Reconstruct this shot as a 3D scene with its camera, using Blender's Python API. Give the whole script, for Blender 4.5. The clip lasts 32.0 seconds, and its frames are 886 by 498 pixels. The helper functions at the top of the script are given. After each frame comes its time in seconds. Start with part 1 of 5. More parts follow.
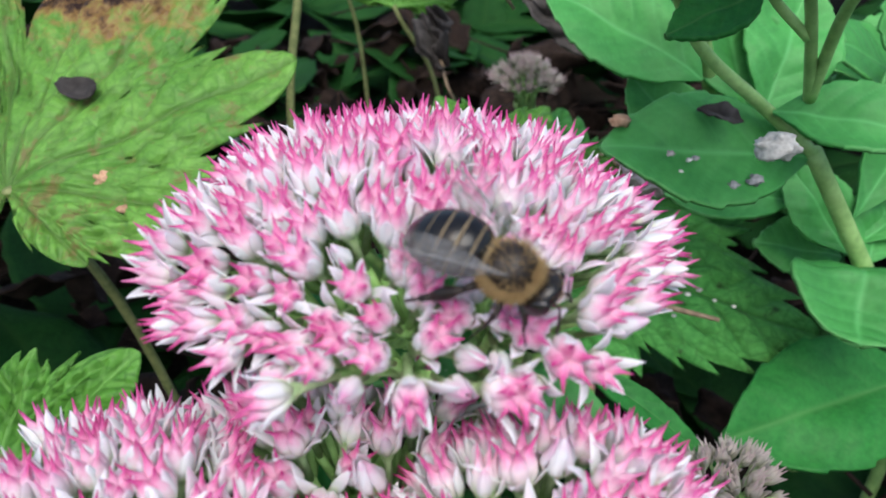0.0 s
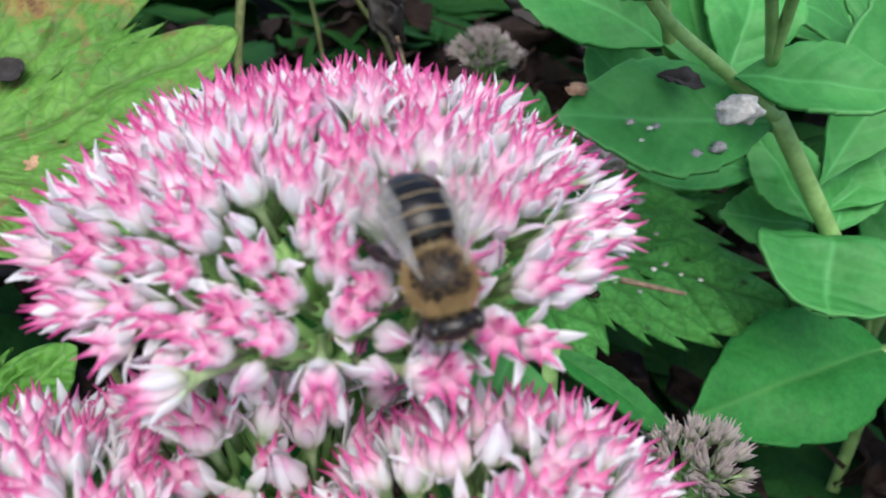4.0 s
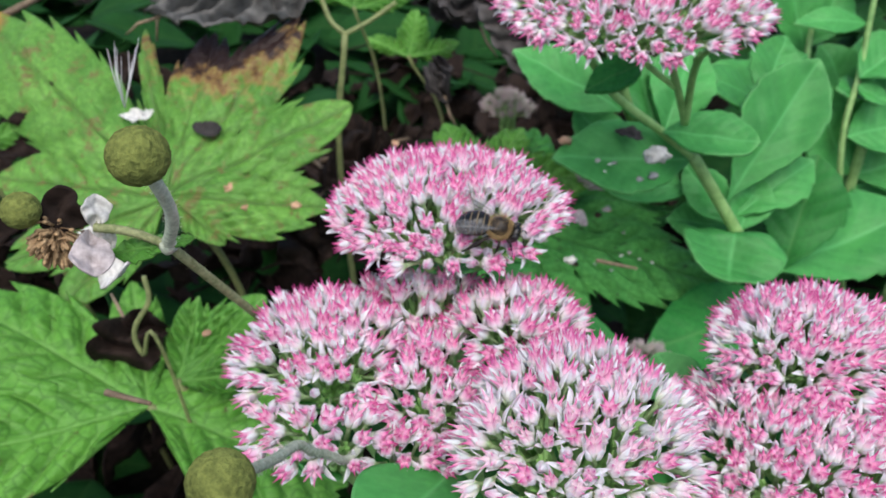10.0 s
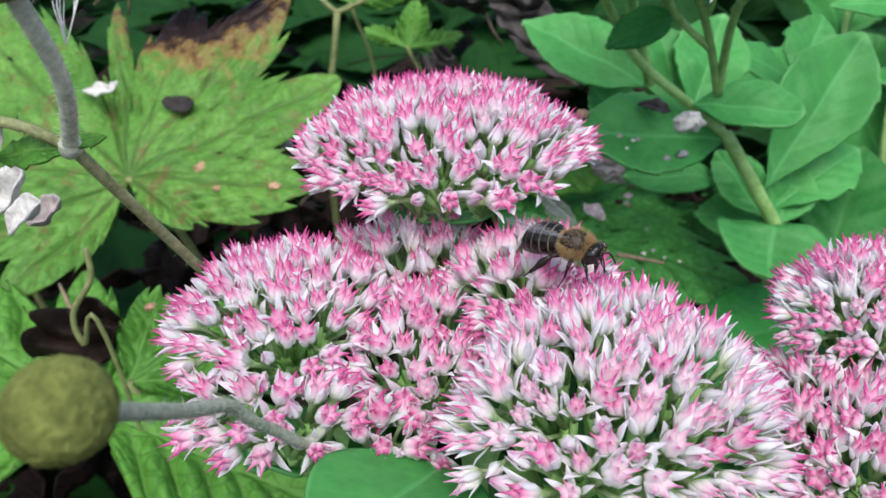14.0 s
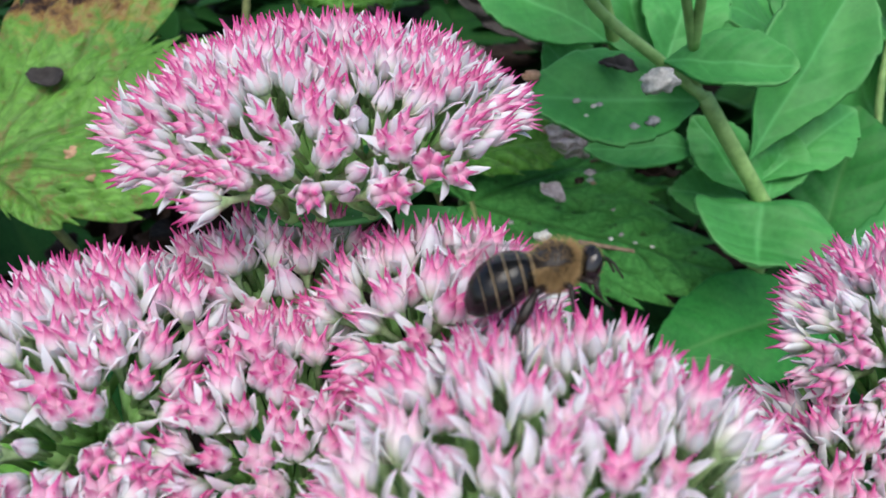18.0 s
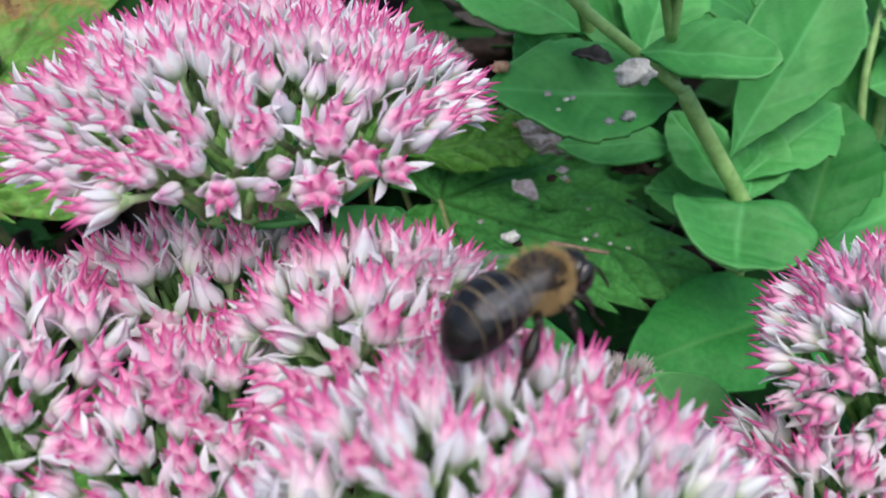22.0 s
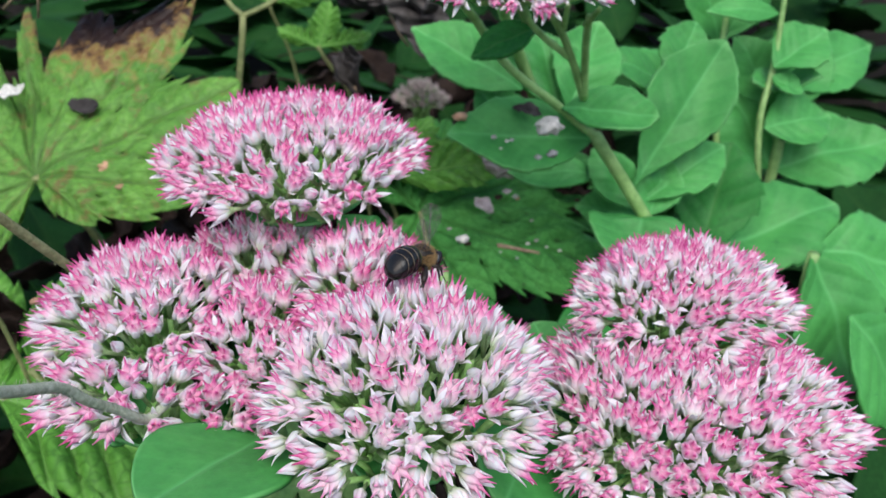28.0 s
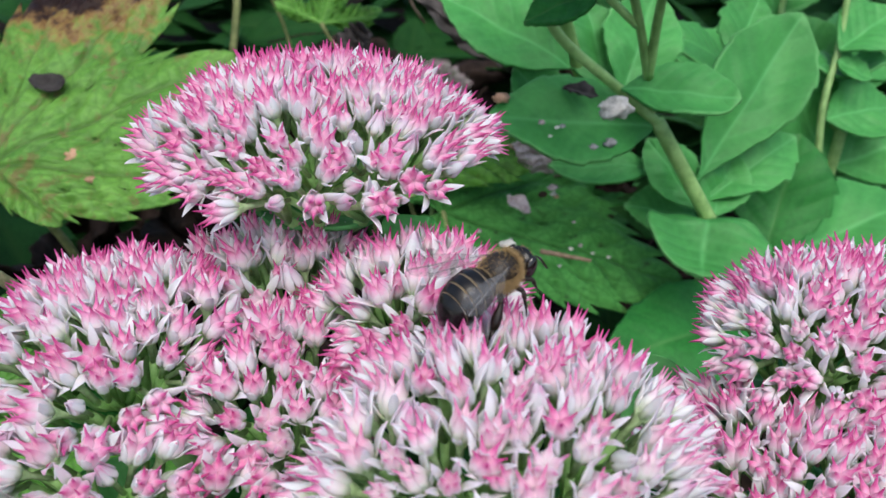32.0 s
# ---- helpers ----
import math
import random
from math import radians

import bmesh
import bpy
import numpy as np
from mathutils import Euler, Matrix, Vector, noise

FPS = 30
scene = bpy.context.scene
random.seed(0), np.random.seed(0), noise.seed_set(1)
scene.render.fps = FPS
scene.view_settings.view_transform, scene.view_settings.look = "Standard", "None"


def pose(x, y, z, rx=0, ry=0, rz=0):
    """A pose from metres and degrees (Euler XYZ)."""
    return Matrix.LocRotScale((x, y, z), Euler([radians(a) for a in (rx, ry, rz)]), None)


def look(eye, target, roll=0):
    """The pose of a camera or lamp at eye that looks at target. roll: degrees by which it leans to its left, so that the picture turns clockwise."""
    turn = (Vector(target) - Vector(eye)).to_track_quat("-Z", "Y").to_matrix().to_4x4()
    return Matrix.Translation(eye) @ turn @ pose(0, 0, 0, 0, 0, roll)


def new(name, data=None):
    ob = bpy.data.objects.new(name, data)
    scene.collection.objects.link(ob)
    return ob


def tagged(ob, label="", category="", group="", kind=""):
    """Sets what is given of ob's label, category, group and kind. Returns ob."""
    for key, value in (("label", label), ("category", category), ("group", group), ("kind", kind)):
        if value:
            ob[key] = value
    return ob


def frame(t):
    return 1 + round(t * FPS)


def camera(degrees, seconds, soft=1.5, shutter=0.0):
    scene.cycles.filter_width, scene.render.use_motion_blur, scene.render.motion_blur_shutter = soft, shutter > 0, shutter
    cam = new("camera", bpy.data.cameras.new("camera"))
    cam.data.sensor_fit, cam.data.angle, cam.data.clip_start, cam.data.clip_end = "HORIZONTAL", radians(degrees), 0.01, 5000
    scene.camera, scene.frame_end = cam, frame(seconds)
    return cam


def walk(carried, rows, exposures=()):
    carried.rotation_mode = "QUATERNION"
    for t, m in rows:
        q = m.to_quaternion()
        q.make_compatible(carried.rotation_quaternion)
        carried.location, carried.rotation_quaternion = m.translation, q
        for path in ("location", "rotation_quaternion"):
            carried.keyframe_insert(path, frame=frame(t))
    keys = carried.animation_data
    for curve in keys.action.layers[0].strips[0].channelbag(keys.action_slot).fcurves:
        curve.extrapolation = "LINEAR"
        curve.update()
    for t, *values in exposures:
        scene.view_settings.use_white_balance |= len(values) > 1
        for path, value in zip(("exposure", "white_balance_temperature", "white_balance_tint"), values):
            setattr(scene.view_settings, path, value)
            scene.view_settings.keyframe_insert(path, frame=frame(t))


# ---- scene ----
cam = camera(57.7, 32.0)
METRES, EYE, TILT, LEAN, TURN = 0.42, 0.42, -35.0, 0.0, 0.0
ROWS = [
    (0.0, 0.0, 0.0, 0.0, 0.0, 0.0, -0.0),
    (0.5, -0.0044, 0.005, 0.0006, -0.12, 0.01, 0.14),
    (1.0, 0.0009, 0.01, 0.002, -0.47, -0.18, 0.38),
    (1.5, 0.0002, 0.0092, 0.0022, -0.77, -0.32, 0.46),
    (2.0, -0.0018, 0.0162, -0.0005, -1.06, -0.4, 0.42),
    (2.5, 0.0001, 0.0152, 0.0059, -1.41, -0.54, 0.71),
    (3.0, 0.0112, 0.0134, 0.0135, -1.61, -0.69, 1.16),
    (3.5, 0.0108, 0.0218, -0.0003, -1.71, -0.98, 1.48),
    (5.5, 0.0029, -0.0296, -0.0066, -1.63, -0.77, 1.84),
    (6.0, 0.0004, -0.0457, -0.0007, -1.56, -0.72, 1.71),
    (6.5, -0.0048, -0.0592, -0.0056, -1.65, -0.55, 1.74),
    (7.0, -0.0039, -0.0768, -0.0048, -1.63, -0.38, 1.68),
    (7.5, -0.014, -0.1108, -0.0119, -1.51, -0.42, 1.46),
    (8.0, -0.0038, -0.1254, -0.0122, -1.31, -0.34, 1.79),
    (8.5, -0.0029, -0.1512, -0.0119, -1.08, -0.17, 1.67),
    (9.0, -0.0188, -0.1793, -0.0086, -0.96, 0.39, 1.74),
    (9.5, -0.0157, -0.1832, -0.0155, -0.31, 0.98, 1.81),
    (10.0, -0.0103, -0.1945, -0.0206, -0.21, 0.57, 1.81),
    (10.5, 0.0045, -0.2, -0.0286, -0.22, 0.46, 1.8),
    (11.0, -0.0004, -0.2185, -0.0272, 0.12, 1.06, 1.8),
    (11.5, -0.0066, -0.2427, -0.0212, 1.01, 2.56, 2.09),
    (12.0, -0.0006, -0.2244, -0.0442, 1.07, 3.25, 1.62),
    (12.5, -0.0013, -0.1933, -0.0491, 0.88, 3.61, 1.5),
    (13.0, 0.0047, -0.1657, -0.0537, 0.36, 4.28, 1.11),
    (13.5, -0.0079, -0.1424, -0.0573, 0.33, 4.36, 1.19),
    (15.5, 0.002, -0.0851, -0.0532, -1.02, 3.4, 2.15),
    (16.0, 0.0104, -0.0778, -0.0488, -1.16, 3.12, 2.45),
    (16.5, 0.0144, -0.0697, -0.0397, -1.38, 2.98, 3.11),
    (17.0, 0.0155, -0.0566, -0.0497, -1.35, 2.67, 3.11),
    (17.5, 0.0208, -0.053, -0.0406, -1.38, 2.35, 3.28),
    (18.0, 0.0176, -0.0419, -0.0445, -1.48, 2.48, 3.25),
    (18.5, 0.0137, -0.0389, -0.0398, -1.47, 2.4, 2.99),
    (19.0, 0.0173, -0.0348, -0.0416, -1.53, 2.45, 3.06),
    (19.5, 0.0274, -0.0259, -0.0491, -1.41, 2.52, 3.11),
    (20.0, 0.0319, -0.0252, -0.0444, -1.64, 2.29, 3.05),
    (20.5, 0.0304, -0.021, -0.0483, -1.89, 2.57, 2.81),
    (21.0, 0.0345, -0.0201, -0.0529, -2.12, 2.68, 2.77),
    (21.5, 0.0358, -0.0168, -0.0523, -2.51, 2.32, 2.75),
    (22.0, 0.0273, -0.0195, -0.0419, -2.75, 2.17, 3.07),
    (22.5, 0.0352, -0.0273, -0.0432, -2.64, 2.04, 2.65),
    (23.0, 0.0258, -0.0508, -0.0401, -2.67, 2.54, 2.68),
    (23.5, 0.0184, -0.0546, -0.0467, -2.78, 2.48, 2.42),
    (24.0, 0.0317, -0.056, -0.0464, -2.84, 2.45, 2.34),
    (24.5, 0.0331, -0.0641, -0.0519, -2.96, 2.52, 2.37),
    (26.5, 0.0327, -0.1134, -0.052, -3.05, 2.75, 2.41),
    (27.0, 0.0302, -0.1279, -0.0577, -2.97, 2.65, 2.1),
    (27.5, 0.0326, -0.1512, -0.0568, -2.78, 2.75, 2.02),
    (28.0, 0.0388, -0.1639, -0.0563, -2.59, 2.96, 2.02),
    (28.5, 0.0388, -0.1723, -0.0494, -2.38, 3.26, 2.04),
    (29.0, 0.0369, -0.1629, -0.0521, -2.12, 3.56, 2.07),
    (29.5, 0.0351, -0.1407, -0.06, -2.14, 3.58, 1.74),
    (30.0, 0.0298, -0.1356, -0.0484, -2.31, 3.5, 1.48),
    (30.5, 0.0143, -0.1095, -0.0574, -2.58, 3.41, 1.64),
    (31.0, 0.0077, -0.0859, -0.0604, -3.11, 3.22, 1.62),
    (31.5, 0.0099, -0.0844, -0.0502, -3.71, 2.78, 1.76),
    (32.0, 0.0131, -0.0776, -0.0469, -3.88, 2.88, 1.87),
]
EXPO = [(0, 0.55), (3, 0.54), (6, 0.57), (7.5, 0.56), (9, 0.42), (11, 0.43), (13, 0.52), (16, 0.37), (19, 0.37), (24, 0.4), (28, 0.4), (30, 0.34), (32, 0.34)]
walk(cam, [(t, pose(0, 0, EYE, TILT, LEAN, TURN) @ pose(METRES * x, METRES * y, METRES * z, 90 + pitch, roll, yaw)) for t, x, y, z, yaw, pitch, roll in ROWS],
     EXPO)

# ---- light: a bright overcast sky over a garden bed ----
world = bpy.data.worlds.new("sky")
scene.world = world
world.use_nodes = True
wt = world.node_tree
sky = wt.nodes.new("ShaderNodeTexSky")
sky.sky_type, sky.sun_disc = "NISHITA", False
sky.sun_elevation, sky.sun_rotation = radians(60), radians(200)
sky.air_density, sky.dust_density = 1.0, 3.0
wt.links.new(sky.outputs[0], wt.nodes["Background"].inputs[0])
wt.nodes["Background"].inputs[1].default_value = 0.15
sun = new("sun", bpy.data.lights.new("sun", "SUN"))
sun.data.energy, sun.data.angle, sun.data.color = 1.4, radians(40), (1.0, 0.99, 0.95)
sun.matrix_world = look((0.3, -0.85, 1.6), (0, 0, 0))
cam.data.dof.use_dof, cam.data.dof.focus_distance, cam.data.dof.aperture_fstop = True, 0.095, 50.0


# ---- materials ----
def nodes_of(name):
    m = bpy.data.materials.new(name)
    m.use_nodes = True
    nt = m.node_tree
    return m, nt, nt.nodes["Principled BSDF"]


def ramp(nt, stops, fac):
    r = nt.nodes.new("ShaderNodeValToRGB")
    e = r.color_ramp.elements
    while len(e) < len(stops):
        e.new(0.5)
    for k, (p, c) in zip(e, stops):
        k.position, k.color = p, (*c, 1)
    nt.links.new(fac, r.inputs[0])
    return r.outputs[0]


def noise_fac(nt, scale, detail=4, rough=0.6, coord="Object"):
    tc = nt.nodes.new("ShaderNodeTexCoord")
    n = nt.nodes.new("ShaderNodeTexNoise")
    n.inputs["Scale"].default_value, n.inputs["Detail"].default_value, n.inputs["Roughness"].default_value = scale, detail, rough
    nt.links.new(tc.outputs[coord], n.inputs["Vector"])
    return n.outputs[0]


def mixed(nt, a, b, fac, mode="MIX"):
    x = nt.nodes.new("ShaderNodeMix")
    x.data_type, x.blend_type = "RGBA", mode
    for socket, value in ((0, fac), (6, a), (7, b)):
        if isinstance(value, (int, float)):
            x.inputs[socket].default_value = value
        elif isinstance(value, tuple):
            x.inputs[socket].default_value = (*value, 1)
        else:
            nt.links.new(value, x.inputs[socket])
    return x.outputs[2]


def calc(nt, op, a, b=0.0):
    x = nt.nodes.new("ShaderNodeMath")
    x.operation = op
    for socket, value in ((0, a), (1, b)):
        if isinstance(value, (int, float)):
            x.inputs[socket].default_value = value
        else:
            nt.links.new(value, x.inputs[socket])
    return x.outputs[0]


def bumped(nt, b, height, strength, distance):
    k = nt.nodes.new("ShaderNodeBump")
    k.inputs["Strength"].default_value, k.inputs["Distance"].default_value = strength, distance
    nt.links.new(height, k.inputs["Height"])
    nt.links.new(k.outputs[0], b.inputs["Normal"])


def surface(name, dark, light, scale, rough=0.6, bump=0.3, depth=0.0003, spec=0.4, fine=4.0, metal=0.0):
    """Two scales of noise between two colours, with a fine relief."""
    m, nt, b = nodes_of(name)
    big, small = noise_fac(nt, scale), noise_fac(nt, scale * fine)
    c = ramp(nt, [(0.3, dark), (0.7, light)], big)
    c = mixed(nt, c, ramp(nt, [(0.35, tuple(0.55 * v for v in dark)), (0.65, light)], small), 0.4)
    info = nt.nodes.new("ShaderNodeObjectInfo")
    c = mixed(nt, c, ramp(nt, [(0.0, (0.78, 0.78, 0.78)), (1.0, (1.15, 1.15, 1.15))], info.outputs["Random"]), 1.0, "MULTIPLY")
    nt.links.new(c, b.inputs["Base Color"])
    b.inputs["Roughness"].default_value, b.inputs["Specular IOR Level"].default_value = rough, spec
    b.inputs["Metallic"].default_value = metal
    if bump:
        bumped(nt, b, small, bump, depth)
    return m


def along(nt, length):
    """0 at the root and 1 at the tip of a part that grows along its own z."""
    tc = nt.nodes.new("ShaderNodeTexCoord")
    s = nt.nodes.new("ShaderNodeSeparateXYZ")
    nt.links.new(tc.outputs["Object"], s.inputs[0])
    return calc(nt, "DIVIDE", s.outputs[2], length)


def let_through(nt, b, colour, share):
    """Thin tissue: some of the light comes through from the other side."""
    t = nt.nodes.new("ShaderNodeBsdfTranslucent")
    nt.links.new(colour, t.inputs["Color"])
    x = nt.nodes.new("ShaderNodeMixShader")
    x.inputs[0].default_value = share
    nt.links.new(b.outputs[0], x.inputs[1])
    nt.links.new(t.outputs[0], x.inputs[2])
    nt.links.new(x.outputs[0], nt.nodes["Material Output"].inputs["Surface"])


def petal_material(name, stops_a, stops_b, length, rough, sub):
    m, nt, b = nodes_of(name)
    f = calc(nt, "ADD", along(nt, length), calc(nt, "MULTIPLY", calc(nt, "SUBTRACT", noise_fac(nt, 1500), 0.5), 0.35))
    info = nt.nodes.new("ShaderNodeObjectInfo")
    c = mixed(nt, ramp(nt, stops_a, f), ramp(nt, stops_b, f), info.outputs["Random"])
    nt.links.new(c, b.inputs["Base Color"])
    b.inputs["Roughness"].default_value, b.inputs["Specular IOR Level"].default_value = rough, 0.35
    b.inputs["Subsurface Weight"].default_value = sub
    b.inputs["Subsurface Radius"].default_value = (0.0008, 0.0005, 0.0005)
    b.inputs["Subsurface Scale"].default_value = 1.0
    bumped(nt, b, noise_fac(nt, 4000), 0.25, 0.0001)
    let_through(nt, b, c, 0.15)
    return m


PETAL = petal_material("petal", [(0.0, (0.4, 0.6, 0.24)), (0.18, (0.7, 0.82, 0.58)), (0.38, (0.88, 0.9, 0.88)), (0.84, (0.9, 0.89, 0.93)), (1.0, (0.89, 0.8, 0.88))],
                       [(0.0, (0.42, 0.58, 0.26)), (0.18, (0.72, 0.78, 0.58)), (0.38, (0.88, 0.87, 0.87)), (0.84, (0.9, 0.86, 0.91)), (1.0, (0.85, 0.6, 0.76))], 0.0032, 0.5, 0.3)
PETAL_ROSE = petal_material("rose_petal", [(0.0, (0.44, 0.54, 0.26)), (0.16, (0.74, 0.76, 0.58)), (0.4, (0.88, 0.85, 0.86)), (0.78, (0.88, 0.77, 0.85)), (1.0, (0.82, 0.46, 0.66))],
                            [(0.0, (0.46, 0.5, 0.28)), (0.16, (0.76, 0.72, 0.58)), (0.4, (0.87, 0.78, 0.82)), (0.75, (0.85, 0.6, 0.74)), (1.0, (0.76, 0.28, 0.5))], 0.0032, 0.5, 0.3)
PISTIL = petal_material("pistil", [(0.0, (0.42, 0.66, 0.32)), (0.18, (0.74, 0.82, 0.68)), (0.3, (0.85, 0.83, 0.78)), (0.5, (0.88, 0.78, 0.82)), (0.7, (0.87, 0.46, 0.64)), (0.85, (0.77, 0.18, 0.43)), (1.0, (0.56, 0.06, 0.26))],
                        [(0.0, (0.42, 0.6, 0.32)), (0.18, (0.76, 0.76, 0.66)), (0.3, (0.84, 0.76, 0.74)), (0.5, (0.86, 0.67, 0.75)), (0.7, (0.83, 0.34, 0.54)), (0.85, (0.68, 0.11, 0.33)), (1.0, (0.46, 0.03, 0.18))], 0.0039, 0.45, 0.2)
PALE_PISTIL = petal_material("pale_pistil", [(0.0, (0.5, 0.7, 0.36)), (0.3, (0.78, 0.84, 0.7)), (0.55, (0.87, 0.84, 0.82)), (0.8, (0.86, 0.64, 0.74)), (1.0, (0.74, 0.24, 0.46))],
                             [(0.0, (0.5, 0.66, 0.36)), (0.3, (0.8, 0.82, 0.7)), (0.5, (0.85, 0.7, 0.75)), (0.75, (0.82, 0.4, 0.57)), (1.0, (0.68, 0.12, 0.34))], 0.0038, 0.45, 0.2)
FADED = petal_material("faded_petal", [(0.0, (0.3, 0.36, 0.2)), (0.5, (0.5, 0.46, 0.42)), (1.0, (0.5, 0.36, 0.4))],
                       [(0.0, (0.3, 0.36, 0.2)), (0.5, (0.45, 0.42, 0.36)), (1.0, (0.42, 0.28, 0.3))], 0.0043, 0.6, 0.0)
CALYX = surface("calyx_green", (0.34, 0.52, 0.22), (0.52, 0.68, 0.38), 400, 0.5)
STALK = surface("sedum_stalk", (0.25, 0.5, 0.14), (0.4, 0.66, 0.25), 120, 0.5)
PALE_STEM = surface("pale_sedum_stem", (0.22, 0.42, 0.12), (0.36, 0.58, 0.21), 90, 0.45)
HAIRY_STEM = surface("hairy_stem", (0.16, 0.19, 0.07), (0.36, 0.38, 0.19), 300, 0.8, 0.6)
SILVER_STEM = surface("silvery_stem", (0.36, 0.43, 0.3), (0.64, 0.69, 0.55), 300, 0.8, 0.6)
THIN_STEM = surface("thin_stem", (0.16, 0.2, 0.07), (0.27, 0.3, 0.12), 150, 0.6)
SEED = surface("seed_head", (0.09, 0.11, 0.03), (0.26, 0.3, 0.08), 420, 0.9, 1.0, 0.0006, 0.1, 3.0)
DEAD = surface("dead_leaf", (0.016, 0.014, 0.013), (0.1, 0.092, 0.088), 60, 0.85, 0.4, 0.0006, 0.15)
GREY = surface("grey_dead_leaf", (0.04, 0.038, 0.036), (0.24, 0.235, 0.22), 60, 0.85, 0.4, 0.0006, 0.15)
# dry leaf brown, taken near black to carry the shade between plants too
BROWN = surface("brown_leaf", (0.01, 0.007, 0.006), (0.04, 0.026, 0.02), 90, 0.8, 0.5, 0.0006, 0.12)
# dark soil, its colour lowered further to carry the shade of the foliage
SOIL = surface("soil", (0.006, 0.005, 0.004), (0.03, 0.025, 0.02), 60, 0.95, 1.0, 0.004, 0.05)
TWIG = surface("dry_twig", (0.16, 0.11, 0.07), (0.32, 0.24, 0.16), 200, 0.8)
WHITE = surface("withered_petal", (0.5, 0.48, 0.44), (0.84, 0.83, 0.78), 250, 0.6, 0.4)
MAUVE = surface("mauve_petal_back", (0.26, 0.21, 0.2), (0.55, 0.49, 0.49), 200, 0.65, 0.4)
TAN = surface("dry_stamens", (0.22, 0.13, 0.06), (0.5, 0.34, 0.18), 700, 0.8, 0.5)
ORANGE = surface("orange_crumb", (0.4, 0.2, 0.1), (0.65, 0.42, 0.28), 500, 0.8, 0.6)
STONE = surface("pale_stone", (0.25, 0.25, 0.25), (0.5, 0.5, 0.5), 200, 0.8, 0.6)
SILK = surface("seed_silk", (0.6, 0.6, 0.6), (0.8, 0.8, 0.8), 500, 0.5, 0)


def leaf_material(name, deep, fresh, vein, blotch=None, amount=0.0, rough=0.5, spec=0.4, tip=None, burns=(), grain=0.35, net=0.0):
    """A leaf blade: mottled green, veins from the mesh's own attribute, blotches of decay."""
    m, nt, b = nodes_of(name)
    big, small = noise_fac(nt, 45), noise_fac(nt, 700)
    c = ramp(nt, [(0.3, deep), (0.7, fresh)], big)
    c = mixed(nt, c, ramp(nt, [(0.3, tuple(0.75 * v for v in deep)), (0.7, tuple(min(1, 1.2 * v) for v in fresh))], small), grain)
    cells = nt.nodes.new("ShaderNodeTexVoronoi")
    cells.feature = "DISTANCE_TO_EDGE"
    cells.inputs["Scale"].default_value = 260
    nt.links.new(nt.nodes.new("ShaderNodeTexCoord").outputs["Object"], cells.inputs["Vector"])
    mesh = ramp(nt, [(0.0, (1, 1, 1)), (0.09, (0, 0, 0))], cells.outputs["Distance"])
    if net:
        c = mixed(nt, c, tuple(0.55 * v for v in deep), calc(nt, "MULTIPLY", mesh, net))
    at = nt.nodes.new("ShaderNodeAttribute")
    at.attribute_name = "vein"
    c = mixed(nt, c, vein, calc(nt, "MULTIPLY", at.outputs["Fac"], 0.85))
    if blotch:
        spots = ramp(nt, [(1 - amount, (0, 0, 0)), (min(1.0, 1 - amount + 0.08), (1, 1, 1))], noise_fac(nt, 150, 6, 0.75))
        c = mixed(nt, c, blotch, spots)
    for x, y, wide, scorch in burns:
        tc = nt.nodes.new("ShaderNodeTexCoord")
        away = nt.nodes.new("ShaderNodeVectorMath")
        away.operation = "DISTANCE"
        nt.links.new(tc.outputs["Object"], away.inputs[0])
        away.inputs[1].default_value = (x, y, 0)
        f = calc(nt, "ADD", calc(nt, "DIVIDE", away.outputs["Value"], wide), calc(nt, "MULTIPLY", calc(nt, "SUBTRACT", noise_fac(nt, 160, 6, 0.7), 0.5), 1.5))
        c = mixed(nt, c, scorch, ramp(nt, [(0.75, (1, 1, 1)), (1.05, (0, 0, 0))], f))
    if tip:
        at2 = nt.nodes.new("ShaderNodeAttribute")
        at2.attribute_name = "rim"
        f = calc(nt, "ADD", at2.outputs["Fac"], calc(nt, "MULTIPLY", calc(nt, "SUBTRACT", noise_fac(nt, 120), 0.5), 0.5))
        c = mixed(nt, c, tip, ramp(nt, [(0.72, (0, 0, 0)), (0.98, (1, 1, 1))], f))
    info = nt.nodes.new("ShaderNodeObjectInfo")
    c = mixed(nt, c, ramp(nt, [(0.0, (0.8, 0.84, 0.8)), (1.0, (1.15, 1.1, 1.1))], info.outputs["Random"]), 1.0, "MULTIPLY")
    nt.links.new(c, b.inputs["Base Color"])
    b.inputs["Roughness"].default_value, b.inputs["Specular IOR Level"].default_value = rough, spec
    h = calc(nt, "ADD", calc(nt, "MULTIPLY", at.outputs["Fac"], -0.6), calc(nt, "MULTIPLY", small, 0.5))
    if net:
        h = calc(nt, "ADD", h, calc(nt, "MULTIPLY", cells.outputs["Distance"], 2.2))
    bumped(nt, b, h, 0.7 if net else 0.5, 0.0006 if net else 0.0004)
    let_through(nt, b, c, 0.12)
    return m


